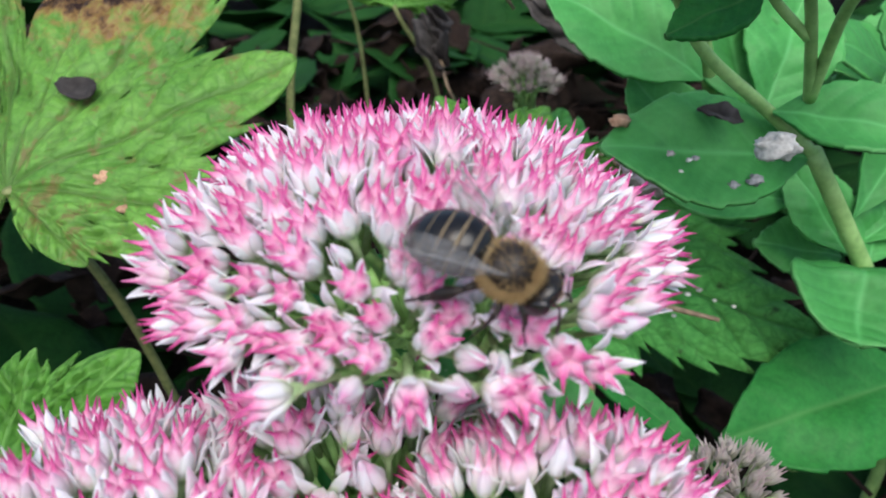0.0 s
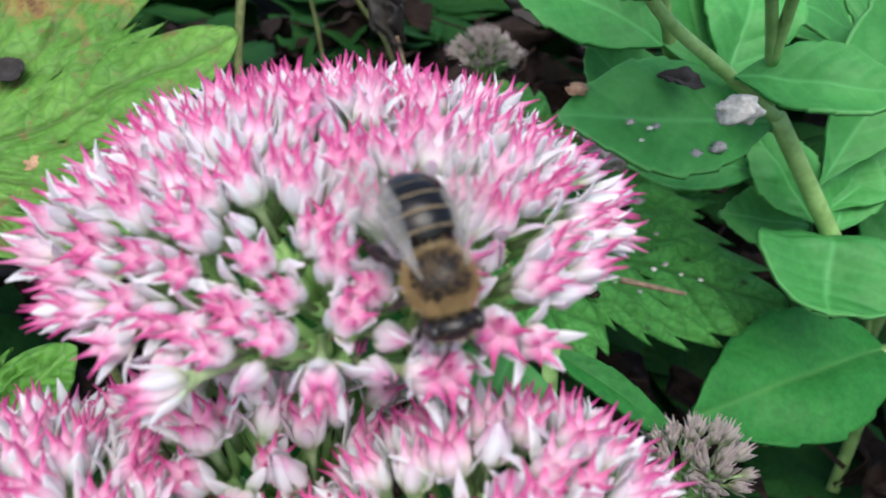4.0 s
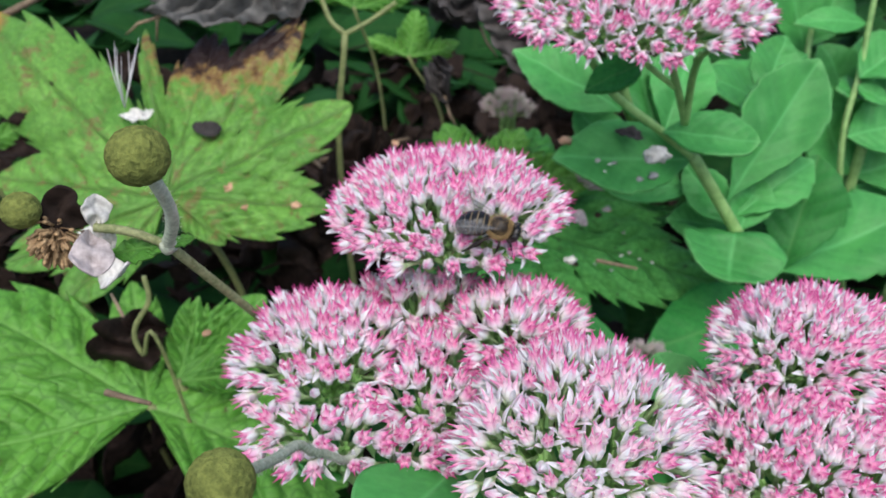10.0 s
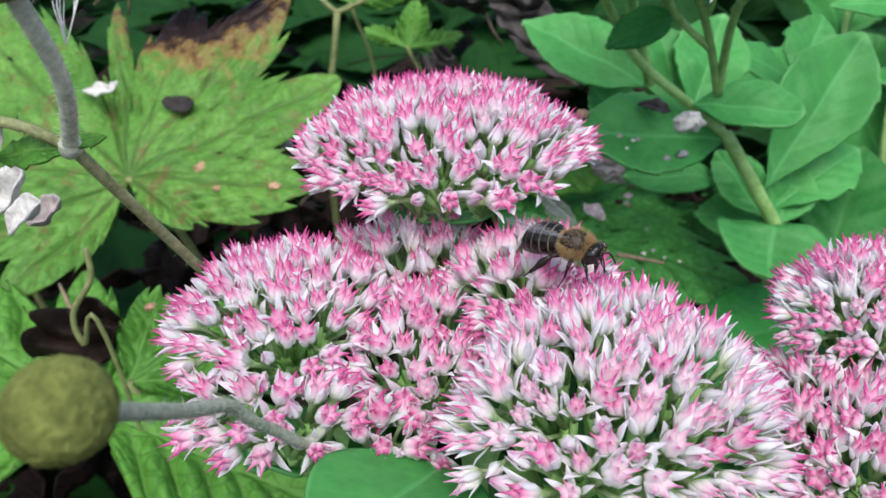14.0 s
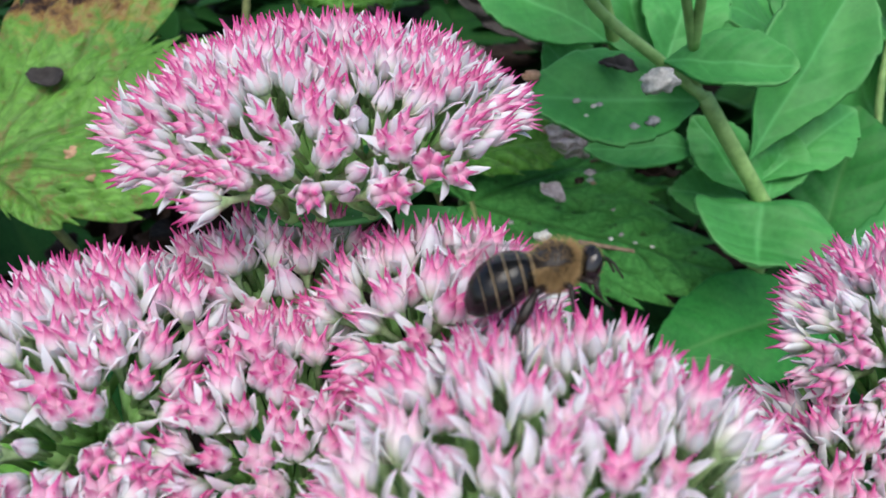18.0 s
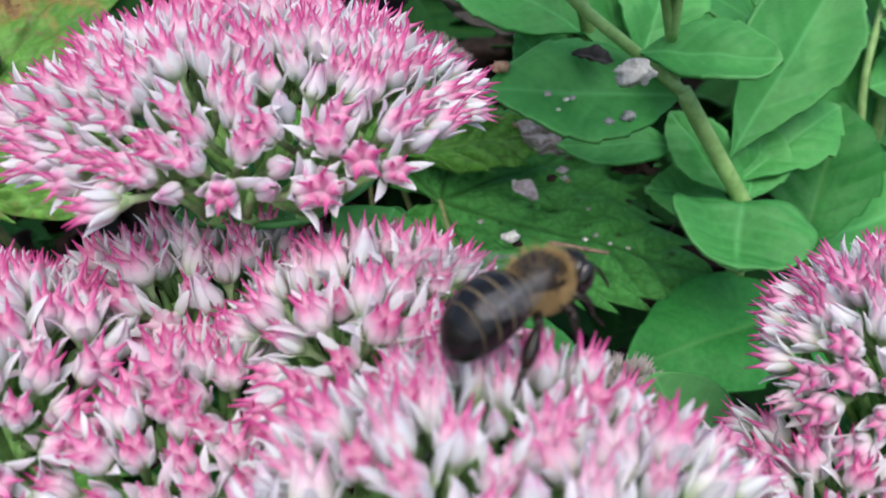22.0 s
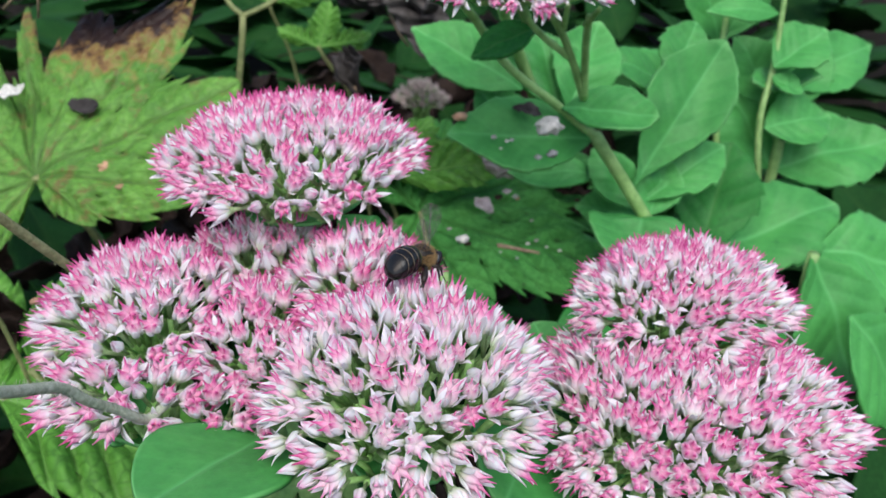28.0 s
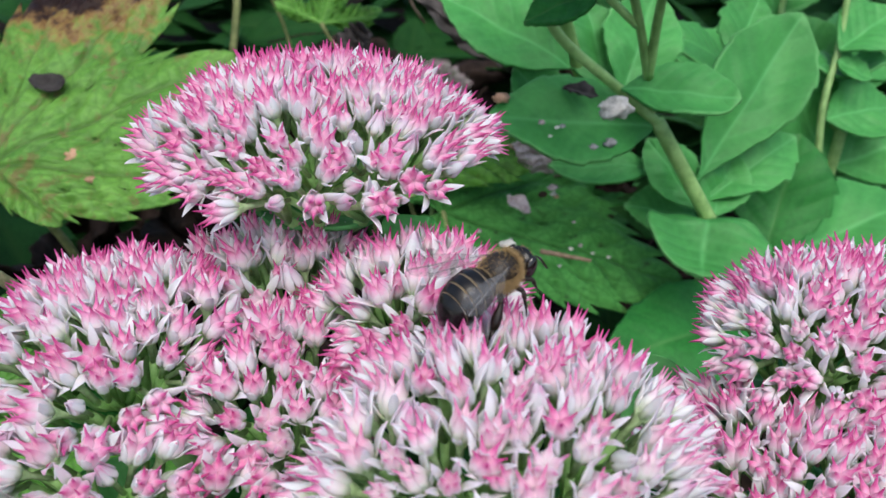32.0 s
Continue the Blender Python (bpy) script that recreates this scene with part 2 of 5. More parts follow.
SEDUM_LEAF = leaf_material("sedum_leaf", (0.034, 0.22, 0.048), (0.1, 0.44, 0.105), (0.12, 0.46, 0.14), (0.045, 0.25, 0.065), 0.4, rough=0.5, spec=0.3, grain=0.16, tip=(0.15, 0.47, 0.15))
# darker copy of the stonecrop leaf, with shade put into its green
SEDUM_SHADED = leaf_material("sedum_leaf_shaded", (0.016, 0.15, 0.028), (0.045, 0.28, 0.055), (0.08, 0.27, 0.07), rough=0.5, spec=0.2)
ANEMONE_LEAF = leaf_material("anemone_leaf", (0.055, 0.2, 0.025), (0.19, 0.43, 0.075), (0.075, 0.16, 0.03), (0.17, 0.16, 0.05), 0.45, 0.5, 0.3, grain=0.3, net=0.3,
                             burns=[(0.007, 0.064, 0.03, (0.34, 0.2, 0.07)), (0.007, 0.066, 0.027, (0.028, 0.014, 0.012)), (-0.09, 0.076, 0.018, (0.3, 0.2, 0.05))])
ANEMONE_GREEN = leaf_material("anemone_leaf_green", (0.052, 0.2, 0.022), (0.13, 0.36, 0.05), (0.14, 0.34, 0.07), (0.09, 0.1, 0.03), 0.38, 0.5, 0.3, grain=0.3, net=0.6)
LOW_LEAF = leaf_material("low_leaf", (0.04, 0.22, 0.045), (0.12, 0.42, 0.095), (0.04, 0.17, 0.03), (0.04, 0.09, 0.03), 0.42, 0.6, 0.15, net=0.4)
# undergrowth green taken near black: the shade under the plants is in the colour
SHADE_TINTED_LEAF = leaf_material("shade_tinted_leaf", (0.006, 0.038, 0.008), (0.017, 0.085, 0.017), (0.02, 0.075, 0.016), rough=0.7, spec=0.12)
BEE_BLACK = surface("bee_black", (0.003, 0.003, 0.003), (0.01, 0.009, 0.008), 900, 0.24, 0.2, 0.00005, 0.42)
BEE_BAND = surface("bee_band", (0.09, 0.065, 0.035), (0.28, 0.21, 0.12), 1500, 0.8, 0.5, 0.00008)
BEE_FUR = surface("bee_fur", (0.32, 0.2, 0.08), (0.66, 0.47, 0.22), 1500, 0.8, 0.4, 0.0001)
BEE_BACK = surface("bee_back", (0.008, 0.006, 0.004), (0.03, 0.02, 0.012), 1500, 0.35, 0.5, 0.0001)
BEE_EYE = surface("bee_eye", (0.006, 0.005, 0.005), (0.015, 0.012, 0.01), 900, 0.15, 0, 0.0001, 0.7)
BEE_LEG = surface("bee_leg", (0.006, 0.005, 0.004), (0.025, 0.014, 0.009), 900, 0.4, 0.3, 0.00005)


def wing_material():
    m, nt, b = nodes_of("bee_wing")
    b.inputs["Base Color"].default_value = (0.22, 0.215, 0.21, 1)
    b.inputs["Roughness"].default_value = 0.18
    at = nt.nodes.new("ShaderNodeAttribute")
    at.attribute_name = "vein"
    nt.links.new(calc(nt, "ADD", 0.13, calc(nt, "MULTIPLY", at.outputs["Fac"], 0.6)), b.inputs["Alpha"])
    return m


BEE_WING = wing_material()


# ---- building helpers ----
def mesh_of(name, bm, material):
    me = bpy.data.meshes.new(name)
    bm.to_mesh(me)
    bm.free()
    for p in me.polygons:
        p.use_smooth = True
    for k in material if isinstance(material, (list, tuple)) else [material]:
        me.materials.append(k)
    return me


def part(name, bm, material, parent, label="", m=None):
    ob = new(name, bm if isinstance(bm, bpy.types.Mesh) else mesh_of(name, bm, material))
    ob.parent = parent
    if m is not None:
        ob.matrix_basis = m
    return tagged(ob, label)


def thing(name, where, label, category, group="", kind=""):
    ob = new(name)
    ob.empty_display_size = 0.005
    ob.location = where
    return tagged(ob, label, category, group, kind)


def frame_of(origin, forward, up):
    """The pose whose y runs along forward and whose z leans towards up."""
    y = Vector(forward).normalized()
    x = y.cross(Vector(up)).normalized()
    z = x.cross(y)
    m = Matrix((x, y, z)).transposed().to_4x4()
    m.translation = origin
    return m


def tube(bm, points, radii, sides=8, cap=True):
    """A round tapered tube along points, closed at both ends."""
    points = [Vector(p) for p in points]
    rings, side = [], None
    for i, p in enumerate(points):
        d = (points[min(i + 1, len(points) - 1)] - points[max(i - 1, 0)]).normalized()
        if side is None:
            side = d.orthogonal().normalized()
        side = (side - d * side.dot(d)).normalized()
        other = d.cross(side)
        r = radii[i] if isinstance(radii, (list, tuple)) else radii
        rings.append([bm.verts.new(p + r * (math.cos(a) * side + math.sin(a) * other)) for a in (k * math.tau / sides for k in range(sides))])
    for a, b in zip(rings, rings[1:]):
        for k in range(sides):
            bm.faces.new((a[k], a[(k + 1) % sides], b[(k + 1) % sides], b[k]))
    if cap:
        bm.faces.new(rings[0][::-1]), bm.faces.new(rings[-1])
    return bm


def arc(points, n=10):
    """A smooth line through points."""
    p = [Vector(q) for q in points]
    if len(p) == 2:
        return [p[0].lerp(p[1], k / n) for k in range(n + 1)]
    p = [2 * p[0] - p[1]] + p + [2 * p[-1] - p[-2]]
    out = []
    for i in range(1, len(p) - 2):
        for k in range(n):
            t = k / n
            a, b, c, d = p[i - 1:i + 3]
            out.append(0.5 * (2 * b + (c - a) * t + (2 * a - 5 * b + 4 * c - d) * t * t + (3 * b - a - 3 * c + d) * t ** 3))
    return out + [p[-2]]


def ball(bm, centre, radii, seg=14, rings=9, turn=None, rough=0.0, seed=0.0):
    """An ellipsoid, roughened where asked."""
    t = turn or Matrix.Identity(3)
    vs = bmesh.ops.create_uvsphere(bm, u_segments=seg, v_segments=rings, radius=1)["verts"]
    for v in vs:
        k = 1 + rough * noise.noise(v.co * 2.3 + Vector((seed, 0, 0)))
        v.co = t @ Vector((v.co.x * radii[0] * k, v.co.y * radii[1] * k, v.co.z * radii[2] * k)) + Vector(centre)
    return bm


def sheet_mesh(name, grid, veins, rims, thick, material):
    """A blade from a grid of points: an upper and a lower skin and the edge between them."""
    rows, cols = len(grid), len(grid[0])
    co, faces = [p for r in grid for p in r], []
    n = rows * cols
    normals = []
    for i in range(rows):
        for j in range(cols):
            a = grid[min(i + 1, rows - 1)][j] - grid[max(i - 1, 0)][j]
            b = grid[i][min(j + 1, cols - 1)] - grid[i][max(j - 1, 0)]
            normals.append(b.cross(a).normalized() if b.cross(a).length > 1e-14 else Vector((0, 0, 1)))
    low = [p - q * thick for p, q in zip(co, normals)]
    for i in range(rows - 1):
        for j in range(cols - 1):
            a, b, c, d = i * cols + j, i * cols + j + 1, (i + 1) * cols + j + 1, (i + 1) * cols + j
            faces += [(a, b, c, d), (n + d, n + c, n + b, n + a)]
    loop = [j for j in range(cols)] + [i * cols + cols - 1 for i in range(1, rows)] + [(rows - 1) * cols + j for j in range(cols - 2, -1, -1)] + [i * cols for i in range(rows - 2, 0, -1)]
    for a, b in zip(loop, loop[1:] + loop[:1]):
        faces.append((b, a, n + a, n + b))
    me = bpy.data.meshes.new(name)
    me.from_pydata(co + low, [], faces)
    for key, values in (("vein", veins), ("rim", rims)):
        layer = me.attributes.new(key, "FLOAT", "POINT")
        layer.data.foreach_set("value", [float(v) for r in values for v in r] * 2)
    me.polygons.foreach_set("use_smooth", [True] * len(me.polygons))
    me.materials.append(material)
    me.validate()
    return me


def blade(length, width, fat=0.5, point=1.0, teeth=0, bite=0.0, cup=0.1, droop=0.1, wave=0.02, laterals=7, lateral=0.7, quilt=0.0, thick=0.0005, seed=0, material=None, rows=56, half=14):
    """A simple leaf that grows along y. fat: where along its length it is widest; point: how sharp its tip is."""
    grid, veins, rims = [], [], []
    for i in range(rows + 1):
        u = i / rows
        s = u ** (math.log(0.5) / math.log(fat))
        w = 0.5 * width * max(0.0, math.sin(math.pi * s)) ** (0.85 if s < 0.5 else 0.85 * point)
        w = max(w, 0.012 * width)
        gr, ve, ri = [], [], []
        for j in range(-half, half + 1):
            v = j / half
            x = v * w
            if teeth:
                tooth = (u * teeth + 0.12 * math.sin(seed + 9 * u)) % 1.0
                x *= 1 - bite * (tooth if abs(v) > 0.5 else 0) * (abs(v) - 0.5) * 2
            y = u * length
            z = cup * abs(x) * (1 - 0.3 * u) - droop * length * u * u
            z += wave * width * noise.noise(Vector((x / width * 2.2, y / length * 3 + seed * 3.1, seed * 1.7)))
            reach = (u + 0.03) * laterals - abs(x) / max(width, 1e-6) * laterals * 0.55
            d = abs(reach - round(reach)) * length / laterals
            vein = max(math.exp(-(abs(x) / (0.018 * width)) ** 2), lateral * math.exp(-(d / (0.016 * width)) ** 2) * (0.2 < abs(v) * 5))
            z += quilt * width * (abs(math.sin(math.pi * reach)) - 0.5) * min(1, abs(v) * 3) * (1 - abs(v) ** 4)
            gr.append(Vector((x, y, z)))
            ve.append(vein)
            ri.append(max(abs(v) ** 3, u ** 4) * (0.6 + 0.4 * u))
        grid.append(gr), veins.append(ve), rims.append(ri)
    return sheet_mesh("blade", grid, veins, rims, thick, material)


def lobed(lobes, teeth, bite, cup, wave, thick, seed, material, rings=34, spokes=420, pucker=0.0032):
    """A palmate leaf in its own xy plane round its base. lobes: (degrees, length, half width in degrees)."""
    grid, veins, rims = [], [], []
    first, last = lobes[0][0] - lobes[0][2], lobes[-1][0] + lobes[-1][2]
    for i in range(rings + 1):
        q = i / rings
        gr, ve, ri = [], [], []
        for j in range(spokes + 1):
            a = first + (last - first) * j / spokes
            best = 0.0
            for c, length, wide in lobes:
                k = abs(a - c) / wide
                if k < 1:
                    smooth = length * (1 - 0.54 * k ** 1.5)
                    along_lobe = smooth * math.cos(radians(a - c)) / (0.0011 * teeth) + 0.5 * math.sin(c) + 0.5 * noise.noise(Vector((a * 0.05, seed, 0)))
                    best = max(best, smooth * (1 - bite * (0.4 + 0.6 * k) * (1 - along_lobe % 1.0) ** 1.3 * min(1, k * 8)))
            best = max(best, 0.3 * min(l[1] for l in lobes))
            r = best * q ** 0.8
            p = Vector((r * math.sin(radians(a)), r * math.cos(radians(a)), 0))
            vein = quilt = 0.0
            for c, length, wide in lobes:
                off, out = r * math.sin(radians(a - c)), r * math.cos(radians(a - c))
                if abs(a - c) < wide:
                    vein = max(vein, math.exp(-(off / 0.0007) ** 2))
                    reach = (out - abs(off) * 0.9) / (0.15 * length)
                    d = abs(reach - round(reach)) * 0.15 * length
                    vein = max(vein, 0.65 * math.exp(-(d / 0.0007) ** 2) if abs(off) > 0.0005 else 0)
                    quilt = max(quilt, abs(math.sin(math.pi * reach)) * min(1, abs(off) / 0.004))
            n = noise.noise(Vector((p.x * 45, p.y * 45, seed)))
            p.z = cup * r * r / 0.05 + wave * n + pucker * quilt * min(1, q * 2) * (1 - q ** 5) - 0.0004 * vein
            gr.append(p), ve.append(vein), ri.append(q ** 4 * (0.75 + 0.25 * r / max(l[1] for l in lobes)))
        grid.append(gr), veins.append(ve), rims.append(ri)
    return sheet_mesh("blade", grid, veins, rims, thick, material)


# ---- ground ----
def ground_sheet():
    n, grid = 110, []
    for i in range(n + 1):
        row = []
        for j in range(n + 1):
            u, v = 2 * j / n - 1, 2 * i / n - 1
            x, y = 0.45 * u + 40.0 * u ** 9, 0.2 + 0.45 * v + 40.0 * v ** 9
            z = 0.17 + 0.014 * noise.fractal(Vector((x * 14, y * 14, 0)), 1.0, 2.0, 6)
            row.append(Vector((x, y, z)))
        grid.append(row)
    flat = [[0.0] * (n + 1)] * (n + 1)
    ob = new("ground", sheet_mesh("ground", grid, flat, flat, 0.05, SOIL))
    tagged(ob, "dark garden soil with crumbs and litter, shade put into its colour", "ground", kind="structure")


ground_sheet()


# ---- sedum flower heads ----
def petal_mesh(lean, curl, width, length=0.0032):
    """A cupped lance-shaped petal that grows along z and leans out along x."""
    bm = bmesh.new()
    rows, rings = 7, []
    for i in range(rows + 1):
        u = i / rows
        w = 0.92 * width * (0.5 + 0.5 * math.sin(math.pi * (0.86 * u) ** 0.9)) * (1 - u ** 7)
        w = max(w, 0.00004)
        x = 0.0005 + 0.00078 * math.sin(min(1, u / 0.4) * math.pi / 2) + lean * length * max(0, u - 0.25) + curl * length * u ** 3
        z = length * (u - 0.35 * max(0, curl) * u ** 3)
        ring = []
        for a, side in ((-1, 1), (0, 1), (1, 1), (1, -1), (0, -1), (-1, -1)):
            hollow = -0.42 * w * a * a
            ring.append(bm.verts.new((x + hollow + side * 0.00009 * (1 - u * 0.7), a * w, z)))
        rings.append(ring)
    for a, b in zip(rings, rings[1:]):
        for k in range(6):
            bm.faces.new((a[k], a[(k + 1) % 6], b[(k + 1) % 6], b[k]))
    bm.faces.new(rings[0][::-1]), bm.faces.new(rings[-1])
    bmesh.ops.recalc_face_normals(bm, faces=bm.faces)
    return bm


def pistil_mesh(spread, fat=0.0006, height=0.0042):
    """Five plump carpels, each drawn out into a pointed style."""
    bm = bmesh.new()
    for k in range(5):
        a = k * math.tau / 5
        out = Vector((math.cos(a), math.sin(a), 0))
        pts, rad = [], []
        for u, r, o in ((0, 0.3, 0.35), (0.16, 0.8, 0.62), (0.36, 1.0, 0.85), (0.52, 0.92, 0.86), (0.64, 0.55, 0.84 + 0.2 * spread), (0.76, 0.24, 0.86 + 0.6 * spread), (1, 0.05, 0.9 + 1.5 * spread)):
            pts.append(out * o * fat + Vector((0, 0, u * height)))
            rad.append(r * fat)
        tube(bm, pts, rad, 6)
    return bm


def floret_base():
    """The calyx cup and its short stalk."""
    bm = bmesh.new()
    tube(bm, [(0, 0, -0.0035), (0, 0, -0.0008), (0, 0, 0.0001), (0, 0, 0.0006), (0, 0, 0.0009)], [0.0003, 0.00035, 0.0007, 0.00085, 0.0006], 8)
    return bm


OPEN = ((-0.02, 0.02, 0.00056), (0.05, 0.06, 0.00056), (0.16, 0.15, 0.00054), (0.36, 0.3, 0.0005))
FLORET = mesh_of("floret", floret_base(), CALYX)
PETALS = [mesh_of("petal", petal_mesh(*f), PETAL) for f in OPEN]
ROSE_PETALS = [mesh_of("petal", petal_mesh(*f), PETAL_ROSE) for f in OPEN]
BUD_PETALS = [mesh_of("petal", petal_mesh(-0.42, 0.0, 0.00062, 0.0037), PETAL_ROSE), mesh_of("petal", petal_mesh(-0.38, 0.0, 0.00062, 0.004), PETAL)]
PISTILS = [mesh_of("pistil", pistil_mesh(s, f), PISTIL) for s, f in ((0.35, 0.00068), (0.55, 0.00072), (0.8, 0.00074))]
PALE_PISTILS = [mesh_of("pistil", pistil_mesh(s, f), PALE_PISTIL) for s, f in ((0.3, 0.00062), (0.5, 0.00068), (0.7, 0.00072))]
FADED_PISTILS = [mesh_of("pistil", pistil_mesh(0.3, 0.0006), FADED)]


def corolla(faces, material):
    """All five petals of a distant floret."""
    bm = bmesh.new()
    for k in range(5):
        one = petal_mesh(*faces)
        me = bpy.data.meshes.new("petal")
        one.to_mesh(me)
        one.free()
        me.transform(Matrix.Rotation(math.tau * (k + 0.5) / 5, 4, "Z"))
        bm.from_mesh(me)
    return mesh_of("corolla", bm, material)


YOUNG_PETALS = [mesh_of("petal", petal_mesh(*f), PETAL) for f in ((-0.08, 0.02, 0.00048, 0.0036), (0.02, 0.06, 0.00048, 0.0037), (0.14, 0.12, 0.00046, 0.0036), (0.3, 0.22, 0.00045, 0.0035))]
COROLLAS = [corolla(f, PETAL) for f in ((0.1, 0.06, 0.0005), (0.26, 0.14, 0.0005), (0.4, 0.25, 0.00048))]
FADED_COROLLAS = [corolla((0.15, 0.08, 0.00055), FADED)]


def floret(head, rng, m, bud, faded=False, young=0.0, far=False, rose=0.0):
    base = part("floret", FLORET, None, head, m=m)
    petals = BUD_PETALS if bud else YOUNG_PETALS if rng.random() < young else ROSE_PETALS if rng.random() < rose else PETALS
    if far or faded:
        part("corolla", rng.choice(FADED_COROLLAS if faded else COROLLAS), None, base)
        part("pistil", rng.choice(FADED_PISTILS if faded else PISTILS), None, base, m=Matrix.Rotation(rng.uniform(0, 1.2), 4, "Z"))
        return
    kind = rng.randrange(len(petals))
    for k in range(5):
        turn = math.tau * (k + 0.5) / 5 + rng.uniform(-0.12, 0.12)
        pick = petals[min(len(petals) - 1, max(0, kind + rng.choice((-1, 0, 0, 1))))]
        tilt = rng.uniform(-0.1, 0.12)
        part("petal", pick, None, base, m=Matrix.Rotation(turn, 4, "Z") @ Matrix.Rotation(tilt, 4, "Y"))
    if not bud:
        part("pistil", rng.choice(PALE_PISTILS if rng.random() < 0.15 + 0.7 * young else PISTILS), None, base, m=Matrix.Rotation(rng.uniform(0, 1.2), 4, "Z"))


def cap_point(cap, rho, phi):
    """A place on a domed cap of florets, and the way in which its florets grow. cap: apex, radius in x and in y, drop at the rim, splay, lean in x and y, and how steeply it falls."""
    (x, y, z), rx, ry, drop, splay, (lx, ly) = cap[:6]
    dx, dy = rho * math.cos(phi), rho * math.sin(phi)
    p = Vector((x + rx * dx, y + ry * dy, z - drop * rho ** (cap[6] if len(cap) > 6 else 2.2) + lx * rx * dx + ly * ry * dy))
    return p, Vector((splay * dx * rho ** 1.4 - lx, splay * dy * rho ** 1.4 - ly, 1)).normalized()


def inside(cap, p):
    """Whether a place lies under the florets of a cap."""
    (x, y, z), rx, ry, drop, splay, (lx, ly) = cap[:6]
    dx, dy = (p.x - x) / rx, (p.y - y) / ry
    rho = math.hypot(dx, dy)
    return rho < 1 and p.z < z - drop * rho ** (cap[6] if len(cap) > 6 else 2.2) + lx * rx * dx + ly * ry * dy - 0.0008


def flower_head(root, caps, label, seed, gap=0.00305, buds=0.06, size=1.06, faded=False, stem=(), stem_radius=0.0022, leaves=(), neck=0.012, young=0.0, far=False, rose=0.14, clump=1.0):
    """One flower head: domed clusters of florets on branching stalks, and the stem that carries them."""
    rng = random.Random(seed)
    head = thing("sedum_flower_head", root, label, "flower", "sedum flower heads")
    root = Vector(root)
    placed = []
    for cap in caps:
        many = int(math.pi * cap[1] * cap[2] / (0.05 * gap * gap))
        nodes = {}
        lobes = max(1, round(math.pi * cap[1] * cap[2] / 0.0085 ** 2))
        hearts = [cap_point(cap, 0.86 * math.sqrt((k + 0.4) / lobes), k * 2.39996 + seed)[0] for k in range(lobes)]
        for k in range(many):
            rho, phi = math.sqrt((k + 0.5) / many), k * 2.39996 + rng.uniform(-0.12, 0.12)
            rho = min(1.0, rho * rng.uniform(0.95, 1.05))
            p, grow = cap_point(cap, rho, phi)
            if any(c is not cap and inside(c, p) for c in caps):
                continue
            # the florets stand in small rounded clumps, with gaps between them
            off = p - min(hearts, key=lambda h: (h - p).length)
            off -= off.dot(grow) * grow
            p -= min(0.0022, 55 * off.length_squared) * clump * (1 - 0.7 * rho ** 4) * grow
            p += 0.0013 * noise.noise(p * 160) * grow + Vector((rng.uniform(-1, 1), rng.uniform(-1, 1), rng.uniform(-0.8, 0.8))) * 0.0005
            if any((p - q).length < gap * 0.84 for q in placed):
                continue
            placed.append(p)
            grow = (grow + clump * off / 0.012 + Vector((rng.uniform(-1, 1), rng.uniform(-1, 1), rng.uniform(-1, 1))) * 0.2).normalized()
            s = size * rng.uniform(0.84, 1.12)
            bud = rng.random() < buds * (0.5 + 1.6 * rho ** 3)
            if bud:
                s *= rng.uniform(0.7, 1.0)
            m = Matrix.Translation(p - root) @ grow.to_track_quat("Z", "Y").to_matrix().to_4x4() @ Matrix.Rotation(rng.uniform(0, 6.3), 4, "Z") @ Matrix.Scale(s, 4)
            floret(head, rng, m, bud, faded, young, far or (rho > 0.5 and math.sin(phi) > 0.45), rose)
            nodes.setdefault((round(math.cos(phi) * rho * 2), round(math.sin(phi) * rho * 2)), []).append((p - 0.0033 * s * grow, grow))
        foot = Vector(cap[0]) + Vector((0, 0.002, -cap[3] - neck))
        for group in nodes.values():
            mid = sum((p for p, g in group), Vector()) / len(group)
            mid = mid.lerp(foot, 0.3) - Vector((0, 0, 0.003))
            bm = bmesh.new()
            tube(bm, [q - root for q in arc([foot, foot.lerp(mid, 0.5) + Vector((0, 0, -0.002)), mid], 4)], 0.0007, 6)
            for p, g in group:
                tube(bm, [mid - root, mid.lerp(p, 0.6) - 0.0006 * g - root, p - root], 0.00045, 5)
            part("branch", bm, STALK, head)
        for k in range(0 if far or faded else 6 if cap[1] > 0.016 else 3):
            a = 1.05 * k + seed
            out = Vector((cap[1] * math.cos(a), cap[2] * math.sin(a), 0.0))
            base, tip = foot - root + 0.1 * out, foot - root + 0.55 * out + Vector((0, 0, 0.004))
            part("bract", blade((tip - base).length, 0.011, lateral=0.1, thick=0.0006, fat=0.5, point=0.8, seed=k, rows=20, half=6, material=SEDUM_LEAF), None, head, m=frame_of(base, tip - base, (0, 0, 1)))
        bm = bmesh.new()
        low = Vector(cap[0]) - Vector((0, -0.002, cap[3] + 0.03))
        low = root.lerp(foot, 0.5) if far else low.lerp(root, 0.5)
        tube(bm, [q - root for q in arc([root, low, foot], 6)], 0.0014, 8)
        part("stalk", bm, STALK, head)
    if stem:
        bm = bmesh.new()
        tube(bm, [Vector(q) - root for q in arc([root] + list(stem), 8)], stem_radius, 10)
        part("stem", bm, PALE_STEM, head, "pale green fleshy stem")
    for base, tip, width, face, look_of in leaves:
        base, tip = Vector(base), Vector(tip)
        part("leaf", blade((tip - base).length, width, lateral=0.15, thick=0.0008, fat=0.5, point=0.8, seed=seed + width, material=look_of), None, head, m=frame_of(base - root, tip - base, face))
    return head


